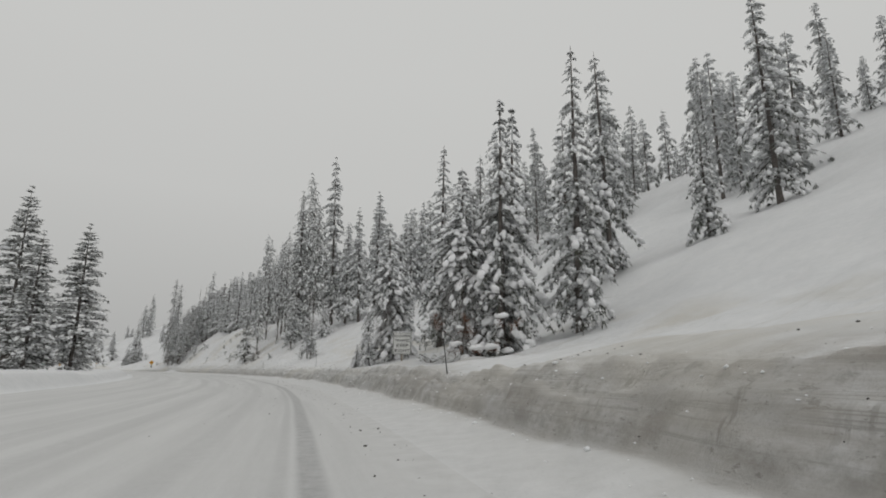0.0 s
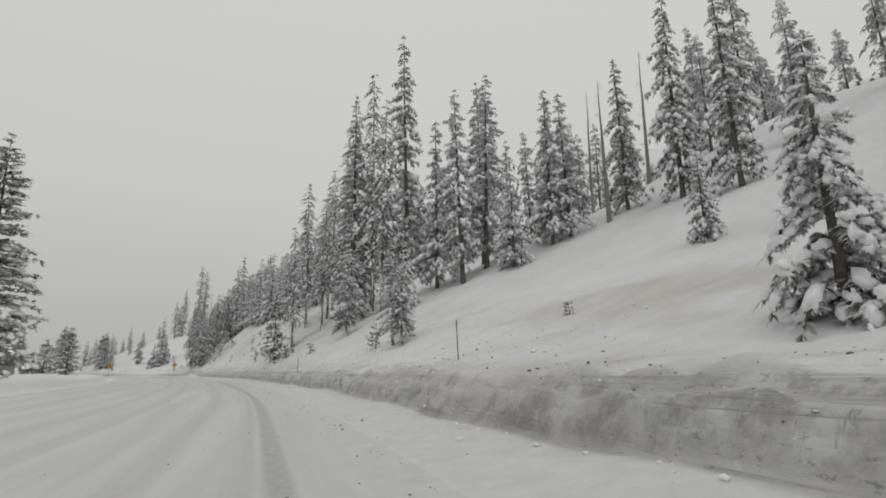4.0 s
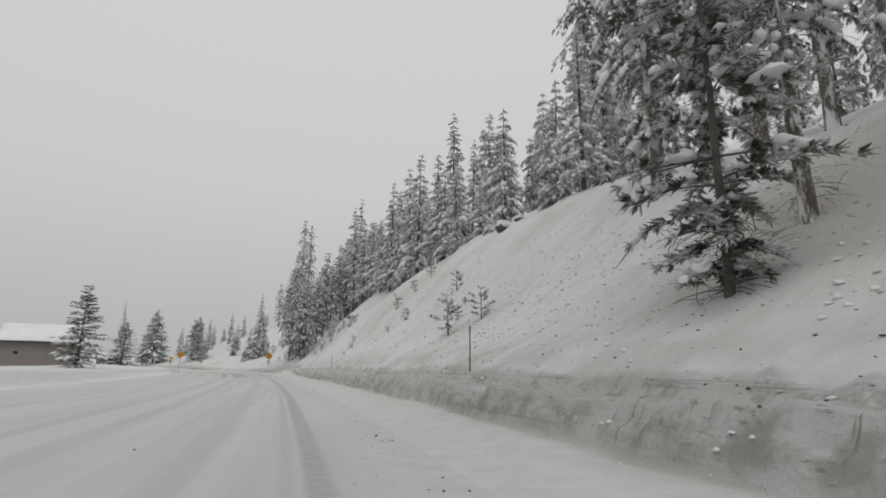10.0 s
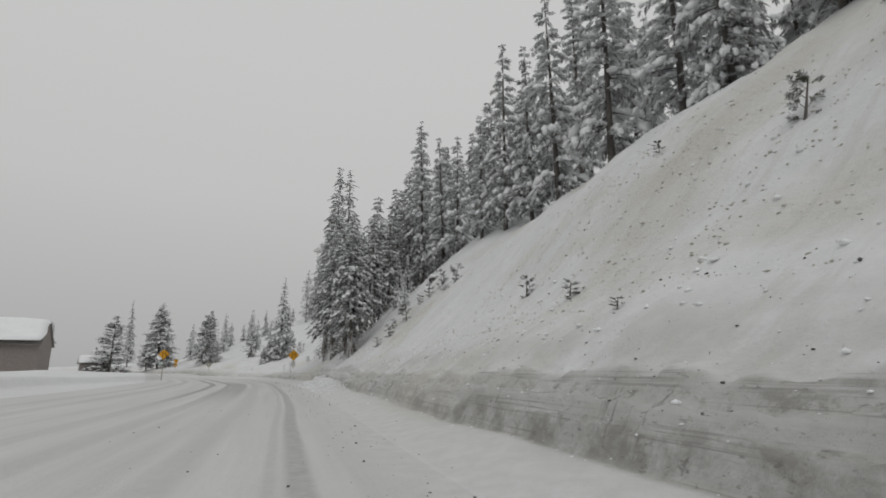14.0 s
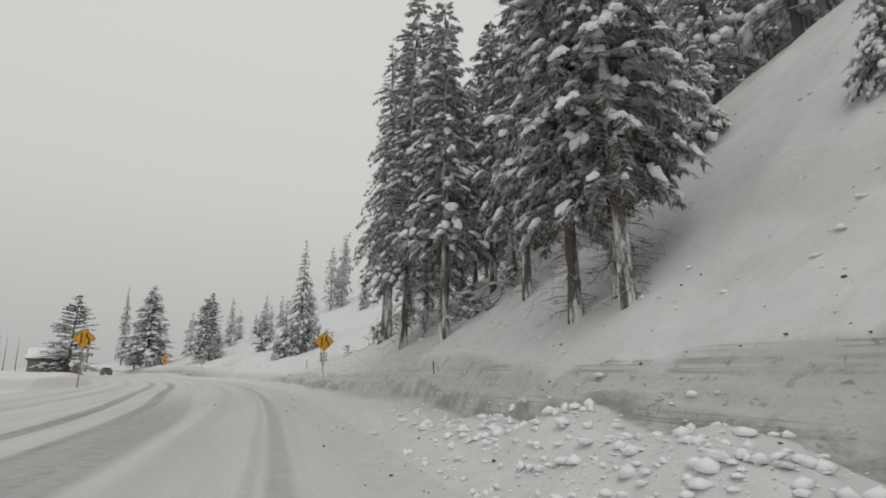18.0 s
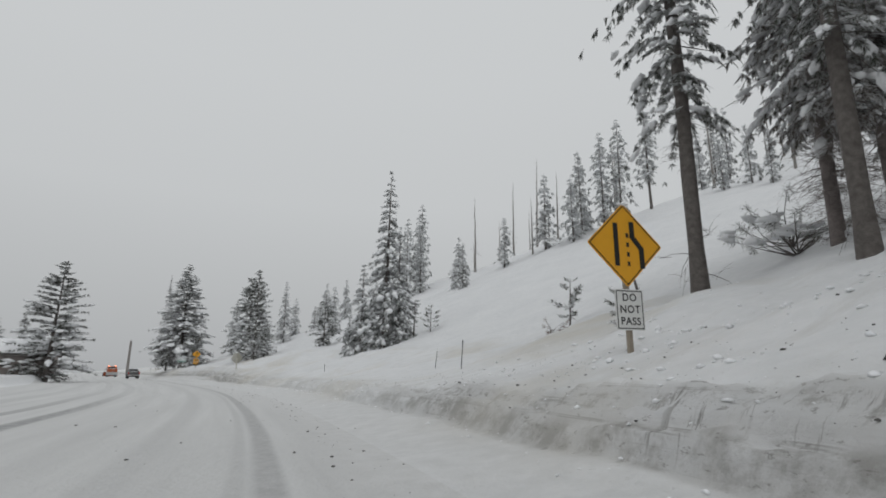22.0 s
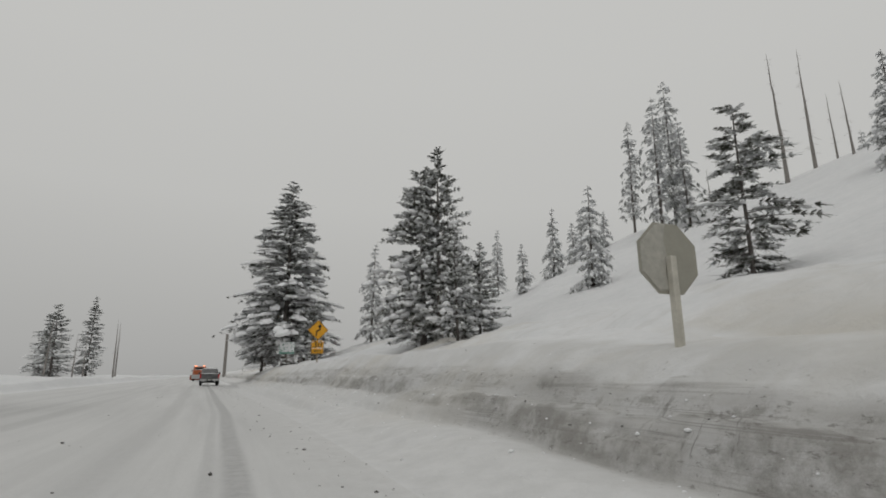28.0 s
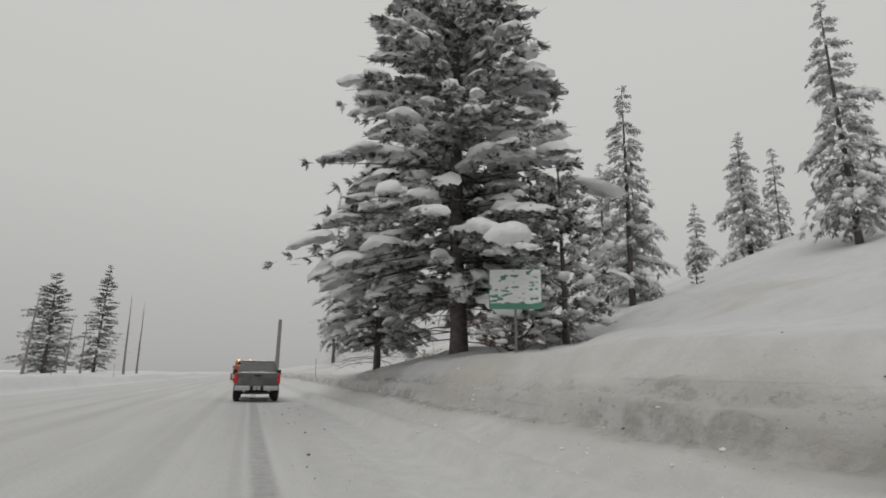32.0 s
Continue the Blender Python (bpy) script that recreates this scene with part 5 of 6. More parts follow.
for k in range(len(rim)):
    bm.faces.new((low[k], low[(k + 1) % len(rim)], high[(k + 1) % len(rim)], high[k]))
bmesh.ops.recalc_face_normals(bm, faces=bm.faces)
part("frost_crust", bm, plain("frost_crust", (.42, .41, .37), .8, 0, .1, .2, 9.0, .3), ob, "thin crust of dirty frost")

# green guide sign, its face caked with snow
ob = sign("guide_sign", 333.4, 6.55, b0(333) - 24, "green guide sign caked in snow on a single post")
zc = 3.62 - on_ground(333.4, 6.55, .15)[2]
bm = bmesh.new(); box(bm, 0, .08, zc/2 - .3, .06, .12, zc + .6)
part("post", bm, GREY_WOOD, ob)
bm = bmesh.new(); plate(bm, 1.42, 1.10, 0, zc, .02, .06)
face = part("panel", bm, SIGN_GREEN, ob)
bm = bmesh.new()
lattice = {}
for i in range(57):
    for j in range(45):
        x, z = -.69 + 1.38*i/56, -.53 + 1.06*j/44
        thick = noise.noise(Vector((x*4.5, z*15, 1.7))) + .5*noise.noise(Vector((x*13, z*26, 4.1))) + .30 + .25*z
        lattice[i, j] = (bm.verts.new((x, -.011 - .03*max(0, thick), zc + z)), thick if j > 5 else thick - .9)
for i in range(56):
    for j in range(44):
        corners = [lattice[i, j], lattice[i + 1, j], lattice[i + 1, j + 1], lattice[i, j + 1]]
        if sum(c[1] for c in corners) > 0:
            bm.faces.new([c[0] for c in corners]).smooth = True
bmesh.ops.delete(bm, geom=[v for v in bm.verts if not v.link_faces], context="VERTS")
part("caked_snow", bm, LOAD, face)["kind"] = "stuff"


def snow_pole(s, n, H, lean, turn):
    ob = tagged(new("snow_pole"), "thin dark snow pole standing in the bank", "snow pole", "snow poles")
    x, y, z = on_ground(s, n, .3)
    ob.matrix_basis = pose(x, y, z, 0, -lean, turn)
    bm = bmesh.new()
    tube(bm, (0, 0, 0), (0, 0, H + .3), .018, .015, 8)
    part("shaft", bm, POLE_DARK, ob)
    bm = bmesh.new()
    tube(bm, (0, 0, H + .12), (0, 0, H + .30), .021, .021, 8)
    part("tip_band", bm, SIGN_WHITE if int(s) % 3 == 0 else POLE_DARK, ob)
    return ob


for s, n, top, lean in ((15.5, 4.45, 2.29, 7), (58.9, 6.0, 2.7, 2), (84.9, 4.3, 2.33, -2), (122.9, 4.45, 2.31, 0), (150.4, 4.0, 2.2, 5), (220.3, 4.0, 2.39, 9), (241.8, 7.3, 2.3, -4), (263.5, 7.7, 1.8, 2), (249.0, 9.4, 2.4, -7), (203.4, 4.9, 1.5, 3),
                      (352, -14.8, 2.2, 4), (371, -14.9, 2.0, 0), (392, -15, 2.1, 3), (363.9, 4.7, 2.6, 2)):
    snow_pole(s, n, top - float(height(s, n)), lean, b0(s))

ob = tagged(new("utility_pole"), "tall bare wooden utility pole in the snow", "pole")
gx, gy, gz = -278.5, 310.7, ground(-278.5, 310.7)
ob.matrix_basis = pose(gx, gy, gz - .4)
bm = bmesh.new(); tube(bm, (0, 0, 0), (0, 0, 11.2), .42, .33, 12)
part("pole_shaft", bm, GREY_WOOD, ob)
bm = bmesh.new(); bmesh.ops.create_icosphere(bm, subdivisions=2, radius=1, matrix=Matrix.LocRotScale((0, 0, 11.22), None, (.34, .34, .16)))
part("snow_cap", bm, LOAD, ob)


def hut(s, n, w, d, h, turn, label):
    """A boarded hut with a thick snow roof."""
    ob = tagged(new("hut"), label, "hut", "huts")
    x, y, z = on_ground(s, n, .3)
    ob.matrix_basis = pose(x, y, z, 0, 0, turn)
    k = int(w/.22)
    for face in (-1, 1):
        for i in range(k):
            bm = bmesh.new(); box(bm, (i + .5)/k*w - w/2, face*d/2, h/2, w/k - .012, .05, h)
            part("plank", bm, BOARD, ob)
    for face in (-1, 1):
        bm = bmesh.new()
        vs = [bm.verts.new((face*w/2, yy, zz)) for yy, zz in ((-d/2, 0), (d/2, 0), (d/2, h), (0, h + d*.32), (-d/2, h))]
        f = bm.faces.new(vs)
        r = bmesh.ops.extrude_face_region(bm, geom=[f])
        bmesh.ops.translate(bm, vec=(-face*.08, 0, 0), verts=[v for v in r["geom"] if isinstance(v, bmesh.types.BMVert)])
        bmesh.ops.recalc_face_normals(bm, faces=bm.faces)
        part("gable_wall", bm, BOARD, ob)
    for face in (-1, 1):
        bm = bmesh.new()
        m = Matrix.LocRotScale((0, face*d*.27, h + d*.15 + .05), Euler((-face*math.atan(.64), 0, 0)), (w + .7, d*.72, .10))
        bmesh.ops.create_cube(bm, size=1, matrix=m)
        part("roof", bm, GREY_WOOD, ob)
    bm = bmesh.new()
    q = np.linspace(-1, 1, 13)
    grid = [[bm.verts.new((a*(w/2 + .4)*(1 + .03*math.sin(7*c)), c*(d*.62), h + d*.36*(1 - abs(c)*.95) + .12 + .42*max(0, 1 - a**6)**.5*max(0, 1 - c**6)**.5 + .05*math.sin(5*a + 3*c))) for c in q] for a in q]
    for i in range(12):
        for j in range(12):
            bm.faces.new((grid[i][j], grid[i + 1][j], grid[i + 1][j + 1], grid[i][j + 1]))
    r = bmesh.ops.extrude_face_region(bm, geom=bm.faces[:])
    for v in [v for v in r["geom"] if isinstance(v, bmesh.types.BMVert)]:
        v.co.z = h + d*.34*(1 - abs(v.co.y)/(d*.62)*.95) + .08
    bmesh.ops.recalc_face_normals(bm, faces=bm.faces)
    for f in bm.faces:
        f.smooth = True
    part("roof_snow", bm, LOAD, ob)
    bm = bmesh.new(); box(bm, w*.12, -d/2 - .035, h*.47, .9, .05, h*.9, .01)
    part("door", bm, GREY_WOOD, ob)
    bm = bmesh.new(); box(bm, -w*.25, -d/2 - .035, h*.6, .9, .05, .7, .01)
    part("window", bm, SIGN_BLACK, ob)
    return ob


hut(285, -33.5, 16.0, 12.0, 6.2, b0(285) - 12, "large weathered brown cabin under a thick snow roof")
hut(306.2, -14.3, 6.0, 4.0, 2.5, b0(306) - 4, "low brown shed with snow on its roof beneath a pine")

# ---- rocks, brush and loose snow ----
def boulder(s, n, r, seed):
    rr = np.random.default_rng(seed)
    ob = tagged(new("boulder"), "dark rock showing through the snow slope", "rock", "rocks")
    x, y, z = on_ground(s, n)
    ob.matrix_basis = pose(x, y, z, 0, 0, rr.uniform(0, 360))
    bm = bmesh.new()
    bmesh.ops.create_icosphere(bm, subdivisions=3, radius=r)
    for v in bm.verts:
        v.co *= 1 + .35*noise.noise(v.co*1.4/r + Vector((seed, 0, 0)))
        v.co.z *= .7
    part("stone", bm, ROCK, ob)
    bm = bmesh.new()
    bmesh.ops.create_icosphere(bm, subdivisions=3, radius=r*1.02, matrix=Matrix.Translation((0, 0, r*.42)))
    for v in bm.verts:
        v.co *= 1 + .30*noise.noise(v.co*1.1/r + Vector((seed + 3, 0, 0)))
        v.co.z = v.co.z*.55 + r*.2
    for f in bm.faces:
        f.smooth = True
    part("snow_cap", bm, LOAD, ob)
    return ob


for k, (s, n, r) in enumerate(((145.2, 15.7, .62), (144.0, 16.4, .4), (193.5, 13.0, .5), (148.9, 9.2, .16), (151.1, 7.4, .12), (112.0, 5.2, .12))):
    boulder(s, n, r, 20 + k)


def brush(s, n, r, seed, rust=False):
    """A bent pine bough or shrub, half buried."""
    rr = np.random.default_rng(seed)
    ob = tagged(new("shrub"), "bare half-buried shrub with tufts of needles" if not rust else "rust-brown dying shrub caught in snow", "shrub", "shrubs")
    x, y, z = on_ground(s, n, .05)
    ob.matrix_basis = pose(x, y, z, 0, 0, rr.uniform(0, 360))
    k = 16
    a, e = rr.uniform(0, 2*np.pi, k), rr.uniform(.1, .9, k)
    l = r*rr.uniform(.5, 1.1, k)
    b1 = np.stack([np.cos(a)*l, np.sin(a)*l, l*e], -1)
    part("stemwork", twigs(rr, np.zeros((k, 3)) + rr.normal(0, .05, (k, 3)), b1, np.full(k, .012*r + .006), rr.uniform(-.1, .25, k), BARK, "stemwork"), None, ob)["kind"] = "stuff"
    d = rr.normal(0, 1, (k*36, 3))
    d /= np.linalg.norm(d, axis=1, keepdims=True)
    c = np.repeat(b1, 36, 0)*rr.uniform(.78, 1.04, (k*36, 1))
    ln = .13*r*rr.uniform(.6, 1.2, (k*36, 1)) + .03
    acr = np.cross(d, rr.normal(0, 1, (k*36, 3)))
    acr /= np.linalg.norm(acr, axis=1, keepdims=True)
    V = np.stack([c, c + d*ln*.5 + acr*ln*.045, c + d*ln, c + d*ln*.5 - acr*ln*.045], 1).reshape(-1, 3)
    part("foliage", spray_map(mesh_of("foliage", V, np.arange(len(V)).reshape(-1, 4), NEEDLES_RUST if rust else NEEDLES_PINE)), None, ob)["kind"] = "stuff"
    V, F = pillows(rr, b1[::2], np.tile([1.0, 0, .1], (len(b1[::2]), 1)), .14*r*np.ones(len(b1[::2])), .12*r*np.ones(len(b1[::2])), .07*r*np.ones(len(b1[::2])), 2)
    part("snow_load", mesh_of("snow_load", V, F, LOAD, True), None, ob)["kind"] = "stuff"
    return ob


def stump(s, n, h, seed):
    """A broken trunk, splintered to a point and dusted with snow."""
    rr = np.random.default_rng(seed)
    ob = tagged(new("stump"), "splintered grey tree stump in deep snow", "stump")
    x, y, z = on_ground(s, n, .15)
    ob.matrix_basis = pose(x, y, z, 0, 0, 40)
    bm = bmesh.new()
    bmesh.ops.create_cone(bm, cap_ends=True, segments=16, radius1=.20, radius2=.07, depth=h, matrix=Matrix.Translation((0, 0, h/2)))
    bmesh.ops.subdivide_edges(bm, edges=[e for e in bm.edges if abs(e.verts[0].co.z - e.verts[1].co.z) > .1], cuts=4)
    for v in bm.verts:
        up = v.co.z/h
        if up > .95:
            v.co.z += .35*h*max(0, v.co.x/.07) + rr.uniform(-.10, .05)
        v.co.x = v.co.x*(1 + rr.uniform(-.15, .15)) + .10*up*up
        v.co.y *= 1 + rr.uniform(-.15, .15)
    part("wood", bm, PLASTERED, ob)
    bm = bmesh.new()
    bmesh.ops.create_icosphere(bm, subdivisions=2, radius=1, matrix=Matrix.LocRotScale((-.13, 0, h*.12), None, (.20, .22, .10)))
    part("snow_cap", bm, LOAD, ob)


stump(211.2, 7.1, .60, 3)

for k, (s, n, r, rust) in enumerate(((30.5, 8.2, 1.0, False), (26.4, 9.7, 2.5, True), (27.2, 10.6, 2.2, True), (73.2, 8.6, 1.0, True), (105.5, 6.6, 1.2, False), (107.0, 6.9, 1.0, False), (109.8, 7.4, 1.1, False), (112.0, 6.4, .8, False), (111.0, 8.0, 1.0, False),
                                      (224.5, 9.5, 1.4, True), (222.5, 10.0, 1.1, False), (240.5, 24.0, 3.2, False), (238.0, 20.0, 2.4, False), (227.0, 12.0, 1.6, True), (215.5, 8.6, 1.3, False), (208.0, 7.6, 1.0, False), (336.2, 7.8, 1.5, True), (340.5, 10.4, 2.6, True), (340.0, 9.6, 2.2, True), (334.6, 7.4, 1.1, False), (246.0, 14.3, .8, True), (349.0, 9.0, .8, False), (186.0, 11.3, .7, False), (205.4, 6.9, .9, False), (204.2, 7.1, .8, False), (206.3, 7.6, 1.1, False), (203.4, 7.8, .6, False))):
    brush(s, n, r, 40 + k, rust)


def scatter(name, label, category, count, seed, pick, lo, hi, mat, level=1):
    """Loose pieces lying on the snow, as one object of stuff."""
    rr = np.random.default_rng(seed)
    s, n = pick(rr, count)
    x, y = road_xy(s, n)
    z = height(s, n)
    size = lo*(hi/lo)**(rr.random(count)**2.2)
    a = rr.uniform(0, 2*np.pi, count)
    V, F = pillows(rr, np.stack([x, y, z + size*.2], -1), np.stack([np.cos(a), np.sin(a), 0*a], -1), size*rr.uniform(.8, 1.4, count), size, size*rr.uniform(.5, .9, count), level)
    tagged(new(name, mesh_of(name, V, F, mat, level > 1)), label, category, kind="stuff")


scatter("snow_clods", "loose clods of ploughed snow along the bank", "snow clods", 2400, 3, lambda r, c: (r.uniform(-5, 345, c), r.normal(3.9, .55, c).clip(2.2, 6.0)), .010, .05, FRESH)
scatter("slope_clods", "small rolled snow lumps on the slope", "snow clods", 4200, 4, lambda r, c: (r.uniform(55, 240, c), 5 + np.abs(r.normal(0, 4.5, c))), .015, .085, FRESH)
scatter("heap_crumbs", "broken crumbs of snow tumbled on a ploughed heap", "snow clods", 1800, 8, lambda r, c: (r.normal(190.5, 4.5, c), r.normal(3.0, .5, c).clip(2.0, 4.4)), .012, .09, FRESH)
scatter("road_crumbs", "small dark slush crumbs on the packed road", "grit", 800, 9, lambda r, c: (r.uniform(-3, 345, c), np.where(r.random(c) < .5, r.normal(1.1, .4, c), r.uniform(-3.5, 1.8, c))), .006, .03, ROCK)
scatter("slid_lumps", "crumbled tan snow lumps where the slope has slid", "snow clods", 5200, 7, lambda r, c: (r.uniform(112, 172, c), r.normal(10.0, 2.2, c).clip(6.4, 15)), .012, .05, SLID)
scatter("grit", "dark grit and bark bits on the snow", "grit", 2600, 5, lambda r, c: (r.uniform(-5, 345, c), np.where(r.random(c) < .35, r.normal(1.5, .35, c), 3.7 + np.abs(r.normal(0, 1.1, c)))), .006, .026, ROCK)
scatter("bark_bits", "small dark clods and bark bits fallen on the slope", "grit", 1900, 6, lambda r, c: (r.uniform(40, 245, c), 4.3 + np.abs(r.normal(0, 2.6, c))), .008, .036, ROCK)

# ---- vehicles standing on the road ----
def paint(name, colour, rough=.35):
    """Car paint under a film of road grime and thrown snow."""
    m, t, b = material(name, rough, .25, .5)
    where = t.nodes.new("ShaderNodeTexCoord").outputs["Object"]
    dirt = mix(t, 1.0, ramp(t, grain(t, 2.2, 6, .65, where), (.42, (0, 0, 0)), (.62, (.7, .7, .7))), ramp(t, grain(t, 17, 4, .7, where), (.40, (.2, .2, .2)), (.65, (1, 1, 1))), "MULTIPLY")
    t.links.new(mix(t, dirt, colour, (.33, .325, .31)), b.inputs["Base Color"])
    t.links.new(ramp(t, dirt, (0, (rough,)*3), (.6, (.8,)*3)), b.inputs["Roughness"])
    return m


PAINT_GREY = paint("grey_paint", (.10, .105, .108))
PAINT_ORANGE = paint("orange_paint", (.42, .10, .03))
PAINT_DARK = paint("dark_paint", (.055, .06, .068))
GLASS = plain("tinted_glass", (.02, .022, .024), .08, 0, .6, .1, 3.0, .0)
RUBBER = plain("tyre_rubber", (.035, .035, .035), .85, 0, .2, .25, 20, .4)
RIM = plain("wheel_rim", (.28, .28, .28), .35, .8, .5, .1, 8, .02)
CHROME = plain("dull_chrome", (.55, .55, .55), .3, .85, .5, .12, 8, .02)
TRIM = plain("black_trim", (.03, .03, .03), .6, 0, .3, .2, 8, .1)


def lamp_lens(name, colour, glow):
    m, t, b = material(name, .25, 0, .5)
    b.inputs["Base Color"].default_value = (*colour, 1)
    b.inputs["Emission Color"].default_value, b.inputs["Emission Strength"].default_value = (*colour, 1), glow
    return m


TAIL = lamp_lens("tail_lens", (.40, .02, .02), .22)
BEACON = lamp_lens("beacon_lens", (1.0, .25, .06), 5.0)


def profile(bm, pts, w, bevel=.04, taper=None):
    """An outline of (y, z) drawn out across x to the width w, its edges rounded. taper(z): the share of the width at a height."""
    left = [bm.verts.new((-w/2*(taper(z) if taper else 1), y, z)) for y, z in pts]
    right = [bm.verts.new((w/2*(taper(z) if taper else 1), y, z)) for y, z in pts]
    bm.faces.new(left)
    bm.faces.new(right[::-1])
    for i in range(len(pts)):
        j = (i + 1) % len(pts)
        bm.faces.new((left[i], right[i], right[j], left[j]))
    bmesh.ops.recalc_face_normals(bm, faces=bm.faces)
    bmesh.ops.bevel(bm, geom=bm.edges[:], offset=bevel, segments=2, affect="EDGES", profile=.6)


def wheel(parent, x, y, r, w):
    bm = bmesh.new()
    a = Matrix.Translation((x, y, r)) @ Matrix.Rotation(radians(90), 4, "Y")
    bmesh.ops.create_cone(bm, cap_ends=True, segments=28, radius1=r, radius2=r, depth=w, matrix=a)
    bmesh.ops.bevel(bm, geom=[e for e in bm.edges if len(e.link_faces) == 2 and any(len(f.verts) > 4 for f in e.link_faces)], offset=.05, segments=2, affect="EDGES")
    tyre = part("wheel", bm, RUBBER, parent)
    bm = bmesh.new()
    side = 1 if x > 0 else -1
    bmesh.ops.create_cone(bm, cap_ends=True, segments=24, radius1=r*.62, radius2=r*.58, depth=.03, matrix=Matrix.Translation((x + side*(w/2 + .005), y, r)) @ Matrix.Rotation(radians(90), 4, "Y"))
    for k in range(6):
        t = radians(60*k)
        bmesh.ops.create_cube(bm, size=1, matrix=Matrix.Translation((x + side*(w/2 + .02), y + math.cos(t)*r*.3, r + math.sin(t)*r*.3)) @ Matrix.Rotation(-t, 4, "X") @ Matrix.Diagonal((.03, r*.5, r*.13, 1)))
    part("rim", bm, RIM, tyre)
    return tyre


def snow_sheet(bm, x0, x1, y0, y1, z, thick, seed):
    n = 9
    g = []
    for i in range(n):
        row = []
        for j in range(n):
            u, v = i/(n - 1), j/(n - 1)
            edge = min(1, 6*min(u, 1 - u, v, 1 - v))
            row.append(bm.verts.new((x0 + (x1 - x0)*u, y0 + (y1 - y0)*v, z + thick*edge*(.75 + .35*noise.noise(Vector((u*4, v*4, seed)))))))
        g.append(row)
    for i in range(n - 1):
        for j in range(n - 1):
            bm.faces.new((g[i][j], g[i + 1][j], g[i + 1][j + 1], g[i][j + 1])).smooth = True


def pickup(s, n):
    """A crew-cab pickup; +y is forward."""
    ob = tagged(new("pickup_truck"), "grey crew-cab pickup truck dusted with snow and grime", "truck")
    x, y = road_xy(s, n)
    ob.matrix_basis = pose(float(x), float(y), float(height(s, n)) + .0, 0, 0, bearing(s))
    bm = bmesh.new()
    profile(bm, [(-2.85, .62), (-2.87, 1.30), (-.95, 1.32), (-.90, 1.28), (1.15, 1.22), (1.30, 1.18), (2.55, 1.08), (2.85, .92), (2.9, .55), (2.3, .48), (2.28, .50), (-2.2, .50)], 1.98, .05)
    body = part("body", bm, PAINT_GREY, ob)
    bm = bmesh.new()
    profile(bm, [(-.98, 1.24), (-.70, 1.84), (-.40, 1.91), (.55, 1.90), (.85, 1.82), (1.55, 1.22)], 1.86, .05, lambda z: 1 - .20*max(0, z - 1.24))
    cab = part("cab", bm, PAINT_GREY, ob)
    bm = bmesh.new()
    vs = [bm.verts.new(c) for c in ((-.76, -.985, 1.33), (.76, -.985, 1.33), (.68, -.765, 1.77), (-.68, -.765, 1.77))]
    bm.faces.new(vs[::-1])
    r = bmesh.ops.extrude_face_region(bm, geom=bm.faces[:])
    bmesh.ops.translate(bm, vec=(0, -.012, .004), verts=[v for v in r["geom"] if isinstance(v, bmesh.types.BMVert)])
    part("rear_window", bm, GLASS, cab)
    for side in (-1, 1):
        for y0, y1 in ((-.55, .18), (.26, 1.05)):
            bm = bmesh.new()
            vs = [bm.verts.new(c) for c in ((side*.935, y0 - .05, 1.33), (side*.935, y1 + .12, 1.33), (side*.845, y1 - .18 if y0 > 0 else y1, 1.76), (side*.845, y0 + .06, 1.76))]
            bm.faces.new(vs)
            part("side_window", bm, GLASS, cab)
        bm = bmesh.new(); box(bm, side*1.10, .95, 1.36, .20, .12, .26, .04)
        tube(bm, (side*.93, .97, 1.32), (side*1.08, .95, 1.34), .03, .03, 8)
        part("mirror", bm, TRIM, ob)
        bm = bmesh.new(); box(bm, side*.935, -2.845, 1.06, .145, .10, .44, .025)
        part("tail_light", bm, TAIL, ob)
        bm = bmesh.new(); box(bm, side*.965, -1.9, 1.335, .07, 1.85, .05, .015)
        part("bed_rail", bm, TRIM, ob)
        bm = bmesh.new(); tube(bm, (side*.55, -2.95, .50), (side*.55, -2.5, .52), .045, .045, 10)
        part("exhaust_tip", bm, CHROME, ob)
        for yy in (-1.75, 1.9):
            wheel(ob, side*.86, yy, .405, .28)
            bm = bmesh.new()
            k = 12
            prev = None
            for i in range(k + 1):
                a = math.pi*i/k
                c = [bm.verts.new((side*xx, yy + math.cos(a)*rr, .42 + math.sin(a)*rr)) for xx, rr in ((.985, .47), (1.02, .47), (1.02, .55), (.985, .55))]
                if prev:
                    for q in range(4):
                        bm.faces.new((prev[q], prev[(q + 1) % 4], c[(q + 1) % 4], c[q]))
                prev = c
            bmesh.ops.recalc_face_normals(bm, faces=bm.faces)
            part("wheel_arch", bm, TRIM, ob)
    bm = bmesh.new(); box(bm, 0, -2.872, 1.00, 1.70, .05, .56, .02)
    gate = part("tailgate", bm, PAINT_GREY, ob)
    bm = bmesh.new(); box(bm, 0, -2.895, 1.02, 1.45, .03, .30, .012)
    part("tailgate_panel", bm, PAINT_GREY, gate)
    bm = bmesh.new(); box(bm, 0, -2.905, 1.20, .30, .03, .09, .012)
    part("handle", bm, TRIM, gate)
    bm = bmesh.new(); box(bm, -.62, -2.95, .64, .66, .18, .20, .03)
    part("bumper_half", bm, CHROME, ob)
    bm = bmesh.new(); box(bm, .62, -2.95, .64, .66, .18, .20, .03)
    part("bumper_half", bm, CHROME, ob)
    bm = bmesh.new(); box(bm, 0, -2.93, .62, .60, .14, .17, .02)
    part("bumper_step", bm, TRIM, ob)
    bm = bmesh.new(); box(bm, 0, -3.006, .64, .31, .012, .155, .004)
    part("number_plate", bm, SIGN_WHITE, ob, "white plate with plain dark bars")
    bm = bmesh.new()
    for i in range(6):
        box(bm, -.11 + i*.044, -3.014, .64, .026, .006, .07)
